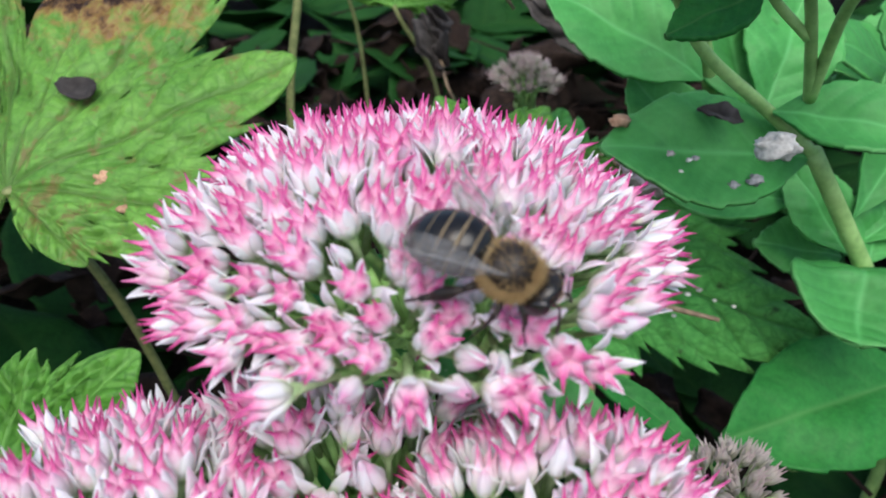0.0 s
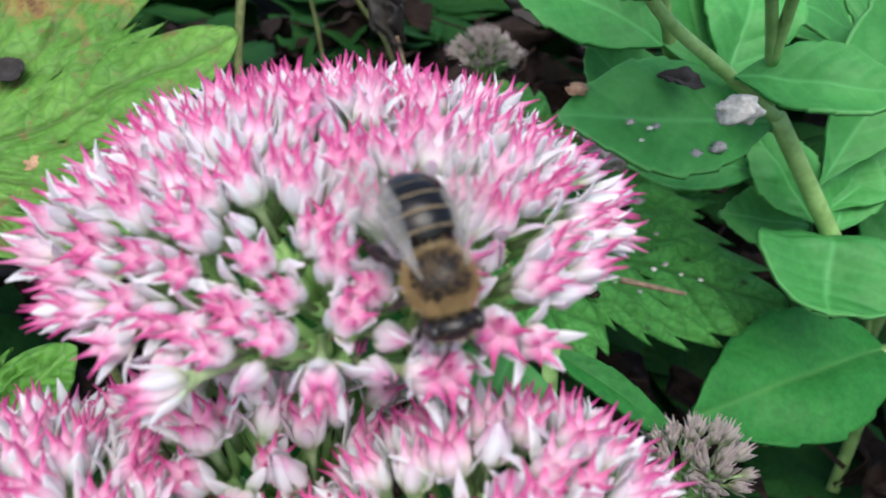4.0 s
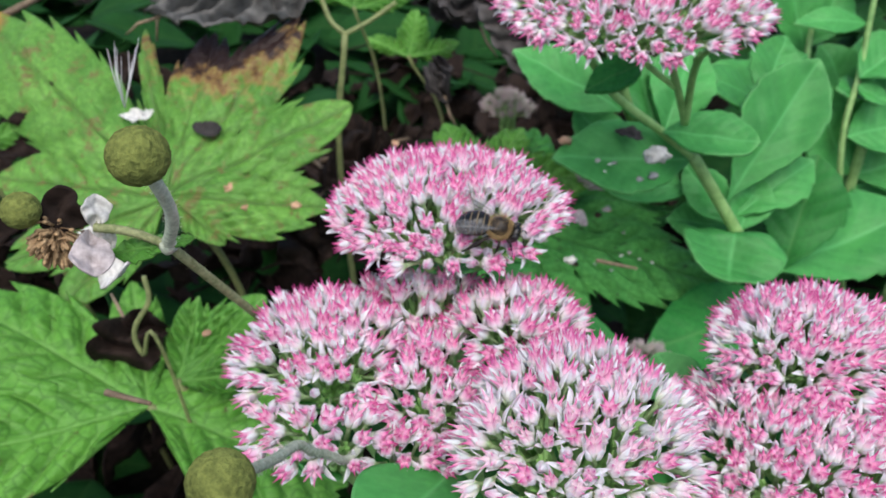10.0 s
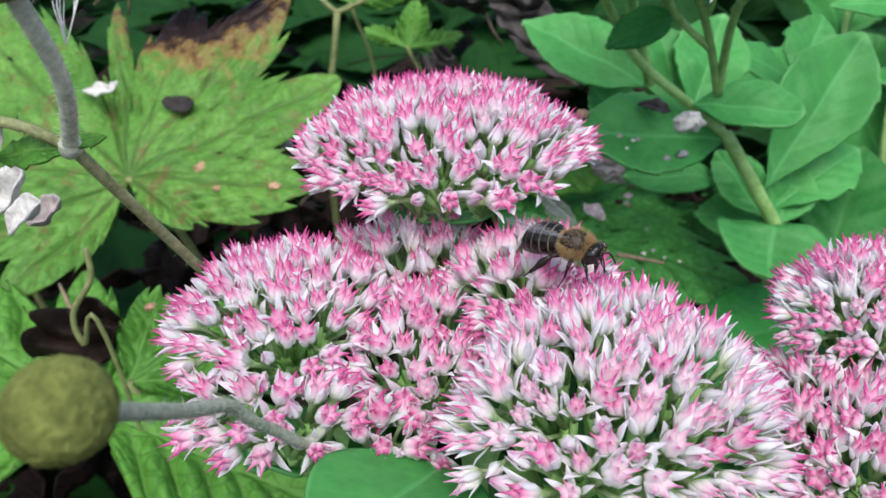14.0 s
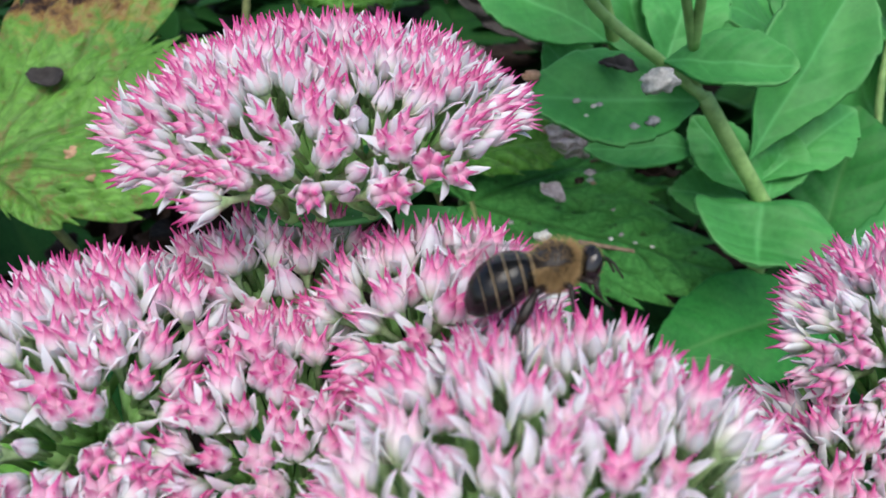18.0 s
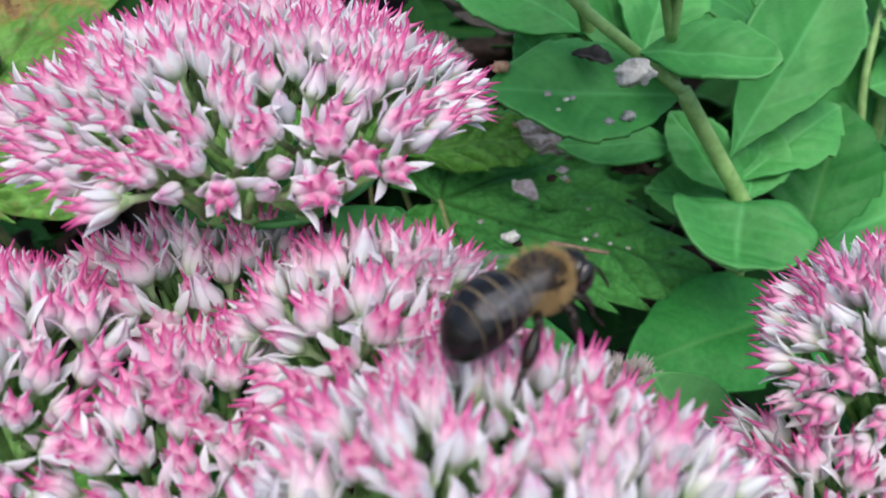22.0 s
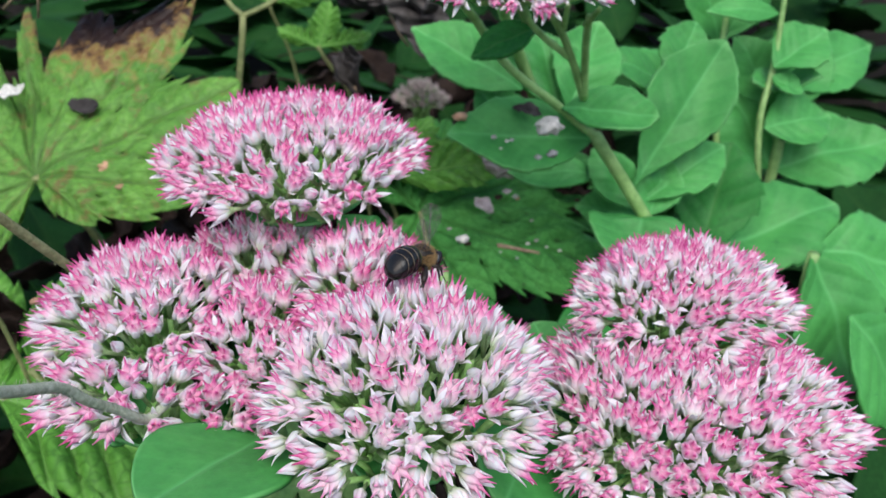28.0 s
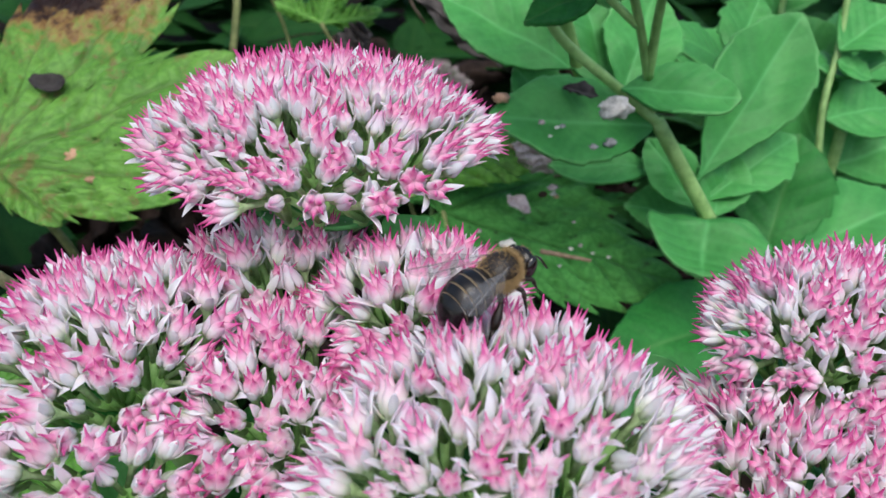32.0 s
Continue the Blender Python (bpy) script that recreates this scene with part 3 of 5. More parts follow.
DOME = ((-0.0026, 0.0570, 0.3868), 0.0203, 0.0178, 0.0064, 1.3, (0.0, 0.06), 1.7)
BROAD = [((-0.0250, 0.0360, 0.3705), 0.0150, 0.0150, 0.0060, 1.3, (0.05, 0.0)),
         ((-0.0245, 0.0230, 0.3658), 0.0118, 0.0098, 0.0048, 1.3, (0.05, 0.1)),
         ((-0.0075, 0.0300, 0.3670), 0.0115, 0.0125, 0.0050, 1.1, (0.0, 0.1)),
         ((-0.0090, 0.0475, 0.3692), 0.0130, 0.0088, 0.0045, 1.2, (0.0, 0.0)),
         ((-0.0110, 0.0190, 0.3625), 0.0090, 0.0065, 0.0040, 1.3, (0.0, 0.15)),
         ((0.0088, 0.0365, 0.3727), 0.0108, 0.0115, 0.0060, 1.3, (-0.05, 0.0))]
FRONT = ((0.0157, 0.0125, 0.3761), 0.0176, 0.0172, 0.0110, 1.4, (0.0, 0.1))
RIGHT_TOP = ((0.0615, 0.0360, 0.3692), 0.0168, 0.0135, 0.0074, 1.5, (0.0, 0.0))
RIGHT_LOW = ((0.0590, 0.0205, 0.3605), 0.0240, 0.0210, 0.0078, 1.3, (0.0, 0.1))
BACK = ((0.0410, 0.1060, 0.4090), 0.0290, 0.0185, 0.0060, 1.5, (-0.05, 0.3))

flower_head((0.0005, 0.052, 0.335), [DOME], "domed pink and white stonecrop flower head", 1, 0.00285, stem=[(0.003, 0.05, 0.28), (0.0, 0.055, 0.16)],
            leaves=[((0.0090, 0.0500, 0.3658), (0.0056, 0.0550, 0.3679), 0.011, (0, -0.7, 0.7), SEDUM_LEAF), ((0.0109, 0.0500, 0.3721), (0.0082, 0.0450, 0.3693), 0.010, (0, -0.7, 0.7), SEDUM_LEAF)])
flower_head((-0.004, 0.038, 0.325), BROAD, "broad pink and white stonecrop flower head", 2, rose=0.3, stem=[(-0.002, 0.045, 0.27), (-0.002, 0.06, 0.16)],
            leaves=[((-0.0081, 0.0300, 0.3473), (-0.0151, 0.0200, 0.3523), 0.010, (0, -0.5, 0.85), SEDUM_SHADED), ((0.0098, 0.0300, 0.3592), (0.0048, 0.0400, 0.3586), 0.012, (0, -0.5, 0.85), SEDUM_LEAF)])
flower_head((0.0165, 0.018, 0.325), [FRONT], "paler half-open stonecrop flower head with many buds", 3, 0.0029, 0.18, young=0.9, rose=0.0, stem=[(0.014, 0.03, 0.27), (0.008, 0.05, 0.16)],
            leaves=[((-0.0028, 0.0150, 0.3570), (-0.0137, -0.0050, 0.3691), 0.020, (-0.2, -0.4, 0.9), SEDUM_LEAF), ((0.0453, 0.0450, 0.3385), (0.0409, 0.0550, 0.3448), 0.013, (0, -0.8, 0.6), SEDUM_LEAF),
                    ((0.0384, 0.0300, 0.3481), (0.0301, 0.0050, 0.3527), 0.02, (0.3, -0.5, 0.8), SEDUM_LEAF)])
flower_head((0.060, 0.033, 0.322), [RIGHT_TOP, RIGHT_LOW], "two-tiered pink and white stonecrop flower head", 4, 0.0028, rose=0.18, stem=[(0.06, 0.04, 0.27), (0.055, 0.06, 0.16)])
flower_head((0.047, 0.121, 0.385), [BACK], "flat pink stonecrop flower head behind the others", 5, 0.0031, 0.06, neck=0.006, far=True)
flower_head((0.0243, 0.222, 0.305), [((0.0243, 0.2193, 0.330), 0.0085, 0.008, 0.004, 1.4, (0, 0))], "small faded greyish stonecrop flower head", 6, 0.0030, 0.3, faded=True, stem=[(0.024, 0.25, 0.25), (0.024, 0.27, 0.16)], stem_radius=0.001)
flower_head(((0.0504, 0.0900, 0.3042)), [((0.0481, 0.0900, 0.3113), 0.008, 0.008, 0.004, 1.4, (0, 0))], "small greyish stonecrop flower head in shade", 7, 0.0032, 0.3, faded=True, stem=[(0.055, 0.1, 0.16)])


# ---- leaves ----
def palmate_leaf(name, base, up, face, lobes, label, group, petiole, teeth=7.0, bite=0.18, cup=0.0, wave=0.004, seed=0, material=None, thick=0.0004):
    """A lobed leaf at the end of its stalk."""
    m = frame_of(base, up, face)
    leaf = thing(name, (0, 0, 0), label, "leaf", group)
    leaf.matrix_basis = m
    part("leaf_blade", lobed(lobes, teeth, bite, cup, wave, thick, seed, material, pucker=0.0022 if material is ANEMONE_LEAF else 0.003), None, leaf)
    inv = m.inverted()
    part("leaf_stalk", tube(bmesh.new(), [inv @ q for q in arc([base] + list(petiole), 8)], 0.0007 if name == "low_leaf" else 0.0011, 8), THIN_STEM, leaf)
    return leaf


def leafy_plant(foot, stems, leaves, label, group, category="plant", name="sedum_plant", tint=None):
    """A stem with its branches and its fleshy leaves. stems: (points, radius at the foot, at the tip); leaves: (base, tip, width, face, shape)."""
    plant = thing(name, foot, label, category, group)
    o = Vector(foot)
    for i, (points, r0, r1) in enumerate(stems):
        line = arc(points, 8)
        part("stem" if i == 0 else "branch", tube(bmesh.new(), [q - o for q in line], [r0 + (r1 - r0) * k / (len(line) - 1) for k in range(len(line))], 10), PALE_STEM, plant)
    for base, tip, width, face, shape in leaves:
        base, tip = Vector(base), Vector(tip)
        kind = dict(material=tint or SEDUM_LEAF, thick=0.0009, lateral=0.3, wave=0.13, quilt=0.014, teeth=6, bite=0.05)
        kind.update(shape)
        kind["cup"] = 0.08 + 1.5 * kind.get("cup", 0.1)
        kind["point"] += 0.2
        kind["bite"] *= 1.5
        part("leaf", blade((tip - base).length, width, **kind), None, plant, m=frame_of(base - o, tip - base, face))
    return plant


# lobed leaf of the anemone, blotched and burnt at its middle lobe
big = palmate_leaf("anemone_leaf", (-0.0851, 0.1350, 0.3398), (0.12, 0.85, 0.5), (-0.1, -0.5, 0.86),
                   [(-150, 0.042, 28), (-118, 0.05, 30), (-84, 0.058, 33), (-51, 0.115, 20), (-28.5, 0.042, 5), (-20, 0.068, 7), (2, 0.062, 24), (24, 0.075, 20), (57, 0.062, 30), (92, 0.051, 31), (124, 0.026, 22)],
                   "yellow-green lobed anemone leaf with brown blotches and a burnt lobe", "anemone leaves", [(-0.07, 0.14, 0.3), (-0.06, 0.16, 0.16)], teeth=10.0, bite=0.2, seed=3, material=ANEMONE_LEAF)
palmate_leaf("anemone_leaf", (-0.0812, 0.0791, 0.3098), (-0.9, 0.3, 0.35), (0.3, -0.3, 0.9),
                       [(-46, 0.062, 31), (4, 0.066, 29), (50, 0.04, 24), (175, 0.056, 40)],
                       "fresh green toothed anemone leaf", "anemone leaves", [(-0.06, 0.08, 0.28), (-0.05, 0.12, 0.16)], teeth=15.0, bite=0.16, seed=8, material=ANEMONE_GREEN)
palmate_leaf("anemone_leaf", (-0.1544, 0.1600, 0.3455), (-0.2, 0.8, 0.5), (0.1, -0.6, 0.8), [(-40, 0.05, 34), (10, 0.045, 34), (70, 0.02, 30)],
             "green anemone leaf at the edge of the bed", "anemone leaves", [(-0.14, 0.17, 0.28), (-0.13, 0.18, 0.16)], seed=9, material=ANEMONE_GREEN)
palmate_leaf("anemone_leaflet", (-0.0749, 0.0850, 0.3127), (0.5, 0.6, 0.4), (0, -0.5, 0.85), [(-25, 0.024, 30), (10, 0.032, 34), (50, 0.022, 28)],
             "green toothed leaflet beside the hairy stem", "anemone leaves", [(-0.06, 0.09, 0.27), (-0.05, 0.1, 0.16)], seed=10, material=ANEMONE_GREEN)

# serrated leaves low in the shade
palmate_leaf("low_leaf", (0.0216, 0.1598, 0.3110), (0.85, 0.4, 0), (0, -0.35, 0.95), [(-105, 0.03, 34), (-52, 0.05, 36), (-5, 0.074, 38), (42, 0.07, 38), (92, 0.045, 36), (140, 0.03, 34)],
             "dark green toothed leaf with fallen petals on it", "low leaves", [(0.025, 0.14, 0.29), (0.03, 0.15, 0.16)], seed=12, material=LOW_LEAF)
palmate_leaf("low_leaf", (0.0095, 0.1650, 0.3226), (0.1, 0.9, 0.3), (0, -0.5, 0.85), [(-75, 0.032, 32), (-25, 0.034, 32), (25, 0.034, 30), (75, 0.042, 36)],
             "olive green toothed leaf with yellowed patches", "low leaves", [(0.02, 0.17, 0.27), (0.02, 0.17, 0.16)], seed=14, material=ANEMONE_GREEN)
palmate_leaf("low_leaf", (-0.0144, 0.2350, 0.3428), (0.1, 0.5, 0.3), (0, -0.7, 0.7), [(-65, 0.02, 32), (0, 0.024, 34), (60, 0.022, 34)],
             "small green lobed leaf in shade", "low leaves", [(0.0, 0.24, 0.3), (0.0, 0.25, 0.16)], seed=15, material=ANEMONE_GREEN)
palmate_leaf("low_leaf", (-0.0388, 0.2800, 0.3487), (0.1, 0.6, 0.4), (0, -0.7, 0.7), [(-60, 0.03, 34), (0, 0.03, 34), (60, 0.03, 34)],
             "small green lobed leaf in shade", "low leaves", [(-0.03, 0.29, 0.3), (-0.03, 0.3, 0.16)], seed=16, material=ANEMONE_GREEN)

# the stonecrop behind, that carries the rear flower head
A, S = (0, -0.8, 0.6), (0, -0.5, 0.86)
rear = leafy_plant((0.0875, 0.1370, 0.3215), [
    ([(0.0903, 0.1370, 0.3166), (0.0875, 0.1370, 0.3215), (0.0709, 0.1370, 0.3469)], 0.0021, 0.0018),
    ([(0.1, 0.16, 0.16), (0.098, 0.15, 0.25), (0.0901, 0.1370, 0.3170)], 0.0023, 0.0021),
    ([(0.0709, 0.1370, 0.3466), (0.0583, 0.1370, 0.3570), (0.0449, 0.1350, 0.3685), (0.0348, 0.1260, 0.3841), (0.0270, 0.1180, 0.3951)], 0.0013, 0.0010),
    ([(0.0694, 0.1380, 0.3483), (0.0658, 0.1340, 0.3594), (0.0574, 0.1240, 0.3786), (0.0493, 0.1140, 0.3912)], 0.0012, 0.0009),
    ([(0.0660, 0.1340, 0.3590), (0.0630, 0.1250, 0.3767), (0.0611, 0.1160, 0.3865)], 0.0011, 0.0009),
    ([(0.0593, 0.1270, 0.3732), (0.0494, 0.1220, 0.3822), (0.0427, 0.1140, 0.3926)], 0.0009, 0.0007),
    ([(0.0565, 0.1220, 0.3821), (0.0556, 0.1150, 0.3895)], 0.0008, 0.0006)] + [
    ([(0.0610, 0.1190, 0.3836), (0.0625, 0.1120, 0.3895)], 0.0008, 0.0006),
    ([(0.0684, 0.1650, 0.3240), (0.0565, 0.1600, 0.3515), (0.0472, 0.1500, 0.3738), (0.0406, 0.1350, 0.3914)], 0.0019, 0.0016)], [
    ((0.0871, 0.1360, 0.3215), (0.0812, 0.1165, 0.3180), 0.031, (0, -0.4, 0.9), dict(fat=0.5, point=0.3, cup=0.1, teeth=0, seed=1)),
    ((0.0702, 0.1370, 0.3452), (0.0298, 0.1280, 0.3545), 0.024, (0, -0.6, 0.8), dict(fat=0.52, point=0.7, cup=0.05, teeth=6, bite=0.05, seed=2)),
    ((0.0603, 0.1350, 0.3565), (0.0828, 0.1220, 0.3601), 0.016, (0.1, -0.5, 0.85), dict(fat=0.55, point=0.6, cup=0.12, seed=3)),
    ((0.0855, 0.1420, 0.3275), (0.1142, 0.1600, 0.3673), 0.026, (-0.1, -0.8, 0.6), dict(fat=0.62, point=0.7, cup=0.12, teeth=6, bite=0.05, seed=4)),
    ((0.0890, 0.1420, 0.3216), (0.1178, 0.1550, 0.3359), 0.018, (-0.1, -0.6, 0.7), dict(fat=0.6, point=0.8, cup=0.08, teeth=5, bite=0.1, seed=5))] + [
    ((0.1119, 0.1480, 0.2946), (0.1241, 0.1650, 0.3308), 0.03, (-0.2, -0.7, 0.6), dict(fat=0.6, point=0.8, cup=0.1, teeth=6, bite=0.08, seed=15, material=SEDUM_SHADED)),
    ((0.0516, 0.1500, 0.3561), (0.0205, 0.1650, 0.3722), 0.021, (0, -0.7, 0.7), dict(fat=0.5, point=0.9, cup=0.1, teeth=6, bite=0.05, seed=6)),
    ((0.0496, 0.1240, 0.3816), (0.0340, 0.1180, 0.3780), 0.0095, (0.1, -0.5, 0.85), dict(fat=0.5, point=0.7, cup=0.2, seed=7, material=SEDUM_SHADED)),
    ((0.0550, 0.1500, 0.3374), (0.0398, 0.1580, 0.3544), 0.016, A, dict(fat=0.55, point=0.7, cup=0.08, seed=8)),
    ((0.0662, 0.1520, 0.3473), (0.0779, 0.1700, 0.3705), 0.022, A, dict(fat=0.55, point=0.8, cup=0.1, teeth=6, bite=0.06, seed=9))] + [
    ((0.0637, 0.1550, 0.3461), (0.0595, 0.1700, 0.3675), 0.022, A, dict(fat=0.55, point=0.8, cup=0.1, seed=10)),
    ((0.1015, 0.1700, 0.3485), (0.0794, 0.1650, 0.3620), 0.016, S, dict(fat=0.5, point=0.9, cup=0.1, seed=16)),
    ((0.1044, 0.1750, 0.3466), (0.1154, 0.1900, 0.3636), 0.02, A, dict(fat=0.55, point=0.9, cup=0.1, teeth=6, bite=0.1, seed=17)),
    ((0.0332, 0.1300, 0.3859), (0.0291, 0.1220, 0.3908), 0.007, S, dict(fat=0.5, point=0.6, seed=11, material=SEDUM_SHADED)),
    ((0.0869, 0.1400, 0.3204), (0.0746, 0.1500, 0.3370), 0.014, A, dict(fat=0.55, point=0.7, seed=12))] + [
    ((0.0907, 0.1400, 0.3178), (0.0983, 0.1500, 0.3327), 0.016, A, dict(fat=0.55, point=0.7, seed=13)),
    ((0.0775, 0.1500, 0.3283), (0.0487, 0.1500, 0.3309), 0.012, S, dict(fat=0.5, point=0.8, seed=14)),
    ((0.0912, 0.1500, 0.3130), (0.0710, 0.1500, 0.3176), 0.016, S, dict(fat=0.5, point=0.8, seed=18)),
    ((0.1051, 0.1500, 0.2931), (0.1671, 0.1650, 0.3096), 0.034, S, dict(fat=0.58, point=0.7, teeth=7, bite=0.07, seed=21))],
    "pale green fleshy-leaved stonecrop plant with a forked stem", "stonecrop plants")

# further stonecrop shoots
leafy_plant((0.1579, 0.2000, 0.2999), [([(0.15, 0.2, 0.16), (0.1579, 0.2000, 0.2999), (0.1579, 0.2050, 0.3165), (0.1592, 0.2100, 0.3258)], 0.0022, 0.0016)], [
    ((0.1581, 0.2000, 0.3023), (0.2033, 0.2000, 0.3162), 0.034, S, dict(fat=0.5, point=0.8, teeth=7, bite=0.06, seed=23)),
    ((0.1576, 0.2000, 0.3023), (0.1368, 0.2100, 0.3374), 0.03, A, dict(fat=0.5, point=0.8, seed=24)),
    ((0.1593, 0.2100, 0.3235), (0.1436, 0.2200, 0.3490), 0.024, A, dict(fat=0.5, point=0.8, seed=25)),
    ((0.1619, 0.2150, 0.3214), (0.1837, 0.2400, 0.3466), 0.03, A, dict(fat=0.5, point=0.8, seed=26)),
    ((0.1582, 0.2100, 0.3325), (0.1441, 0.2000, 0.3398), 0.012, S, dict(fat=0.5, point=0.8, seed=27))] + [
    ((0.1582, 0.2100, 0.3325), (0.1667, 0.2000, 0.3403), 0.012, S, dict(fat=0.5, point=0.8, seed=28)),
    ((0.1632, 0.2200, 0.3287), (0.2113, 0.2400, 0.3392), 0.026, A, dict(fat=0.5, point=0.8, seed=29)),
    ((0.1266, 0.2000, 0.3338), (0.0929, 0.2000, 0.3492), 0.02, S, dict(fat=0.5, point=0.8, seed=30)),
    ((0.1291, 0.2100, 0.3266), (0.1329, 0.2200, 0.3492), 0.022, A, dict(fat=0.5, point=0.8, seed=31)),
    ((0.1585, 0.2000, 0.2974), (0.1698, 0.1900, 0.2826), 0.03, S, dict(fat=0.5, point=0.8, seed=32))],
    "pale green stonecrop shoot with paired oval leaves", "stonecrop plants")
leafy_plant((0.1343, 0.2000, 0.3117), [([(0.17, 0.2, 0.16), (0.1343, 0.2000, 0.3117), (0.1354, 0.2150, 0.3493), (0.1406, 0.2300, 0.3827)], 0.0013, 0.0009),
    ([(0.19, 0.19, 0.16), (0.1479, 0.1900, 0.3036), (0.1516, 0.2050, 0.3455), (0.1565, 0.2200, 0.3846)], 0.0013, 0.0009)], [
    ((0.1354, 0.2150, 0.3445), (0.1244, 0.2250, 0.3804), 0.02, A, dict(fat=0.55, point=0.9, teeth=6, bite=0.06, seed=41)),
    ((0.1333, 0.2100, 0.3478), (0.1043, 0.2000, 0.3367), 0.02, S, dict(fat=0.5, point=0.9, seed=42)),
    ((0.1381, 0.2200, 0.3473), (0.1539, 0.2350, 0.3696), 0.02, A, dict(fat=0.55, point=0.9, teeth=6, bite=0.06, seed=43)),
    ((0.1496, 0.2000, 0.3430), (0.1713, 0.2100, 0.3543), 0.022, S, dict(fat=0.5, point=0.9, teeth=6, bite=0.06, seed=44)),
    ((0.1522, 0.2100, 0.3596), (0.1251, 0.2050, 0.3643), 0.011, S, dict(fat=0.5, point=0.8, seed=45))] + [
    ((0.1548, 0.2150, 0.3690), (0.1744, 0.2300, 0.3791), 0.022, A, dict(fat=0.5, point=0.9, seed=46)),
    ((0.1497, 0.2000, 0.3395), (0.1604, 0.1950, 0.3353), 0.01, S, dict(fat=0.5, point=0.8, seed=47)),
    ((0.1484, 0.1950, 0.3213), (0.1760, 0.2000, 0.3263), 0.024, S, dict(fat=0.5, point=0.9, teeth=6, bite=0.06, seed=48))],
    "tall pale green stonecrop shoots in soft light", "stonecrop plants")
leafy_plant((0.1466, 0.1400, 0.3022), [([(0.16, 0.16, 0.16), (0.1466, 0.1400, 0.3022)], 0.0024, 0.0018)], [
    ((0.1466, 0.1400, 0.3022), (0.1608, 0.1150, 0.2653), 0.036, S, dict(fat=0.5, point=0.7, teeth=7, bite=0.06, seed=33)),
    ((0.1542, 0.1500, 0.2978), (0.1945, 0.1500, 0.2871), 0.036, S, dict(fat=0.5, point=0.7, seed=34)),
    ((0.1434, 0.1100, 0.3000), (0.1731, 0.1000, 0.2633), 0.036, S, dict(fat=0.5, point=0.7, seed=35))],
    "pale green stonecrop shoot with wide toothed leaves", "stonecrop plants")
leafy_plant((0.1095, 0.1350, 0.2888), [([(0.11, 0.13, 0.16), (0.1095, 0.1350, 0.2888)], 0.002, 0.0015)], [
    ((0.1102, 0.1350, 0.2900), (0.0591, 0.1120, 0.2960), 0.03, (0, -0.45, 0.9), dict(fat=0.5, point=0.7, cup=0.12, seed=36)),
    ((0.1102, 0.1350, 0.2900), (0.1297, 0.1100, 0.2807), 0.03, S, dict(fat=0.5, point=0.8, seed=37))],
    "stonecrop shoot with shade put into its deep green", "stonecrop plants", tint=SEDUM_SHADED)
leafy_plant((0.0260, 0.1050, 0.3234), [([(0.03, 0.11, 0.16), (0.0260, 0.1050, 0.3234)], 0.0018, 0.0015)], [
    ((0.0262, 0.1050, 0.3204), (0.0499, 0.0920, 0.3097), 0.006, (0.2, -0.4, 0.9), dict(fat=0.42, point=1.0, seed=38, material=SEDUM_SHADED))],
    "green stonecrop shoot under the flower heads", "stonecrop plants")


# ---- dark undergrowth between the plants, the shade put into its green ----
def undergrowth():
    rng = random.Random(77)
    kinds = [blade(0.05, 0.03, fat=0.5, point=1.0, teeth=7, bite=0.1, cup=0.15, droop=0.12, wave=0.1, laterals=6, quilt=0.02, seed=s, rows=20, half=6, material=SHADE_TINTED_LEAF) for s in range(4)]
    co, faces, vein = [], [], []
    for k in range(760):
        far = rng.random()
        x, y = rng.uniform(-0.4, 0.42), 0.04 + 0.75 * far ** 1.4
        z = 0.19 + rng.uniform(0, 0.055) + 0.06 * max(0, y - 0.2)
        m = pose(x, y, z, rng.uniform(-5, 45), rng.uniform(-25, 25), rng.uniform(0, 360)) @ Matrix.Scale(rng.uniform(0.6, 1.25) * (1 + y), 4)
        me = rng.choice(kinds)
        n = len(co)
        co += [m @ v.co for v in me.vertices]
        faces += [tuple(n + i for i in p.vertices) for p in me.polygons]
        vein += [d.value for d in me.attributes["vein"].data]
    me = bpy.data.meshes.new("undergrowth")
    me.from_pydata(co, [], faces)
    layer = me.attributes.new("vein", "FLOAT", "POINT")
    layer.data.foreach_set("value", vein)
    me.polygons.foreach_set("use_smooth", [True] * len(me.polygons))
    me.materials.append(SHADE_TINTED_LEAF)
    tagged(new("undergrowth", me), "dense undergrowth leaves with shade put into their green", "undergrowth", kind="stuff")


undergrowth()


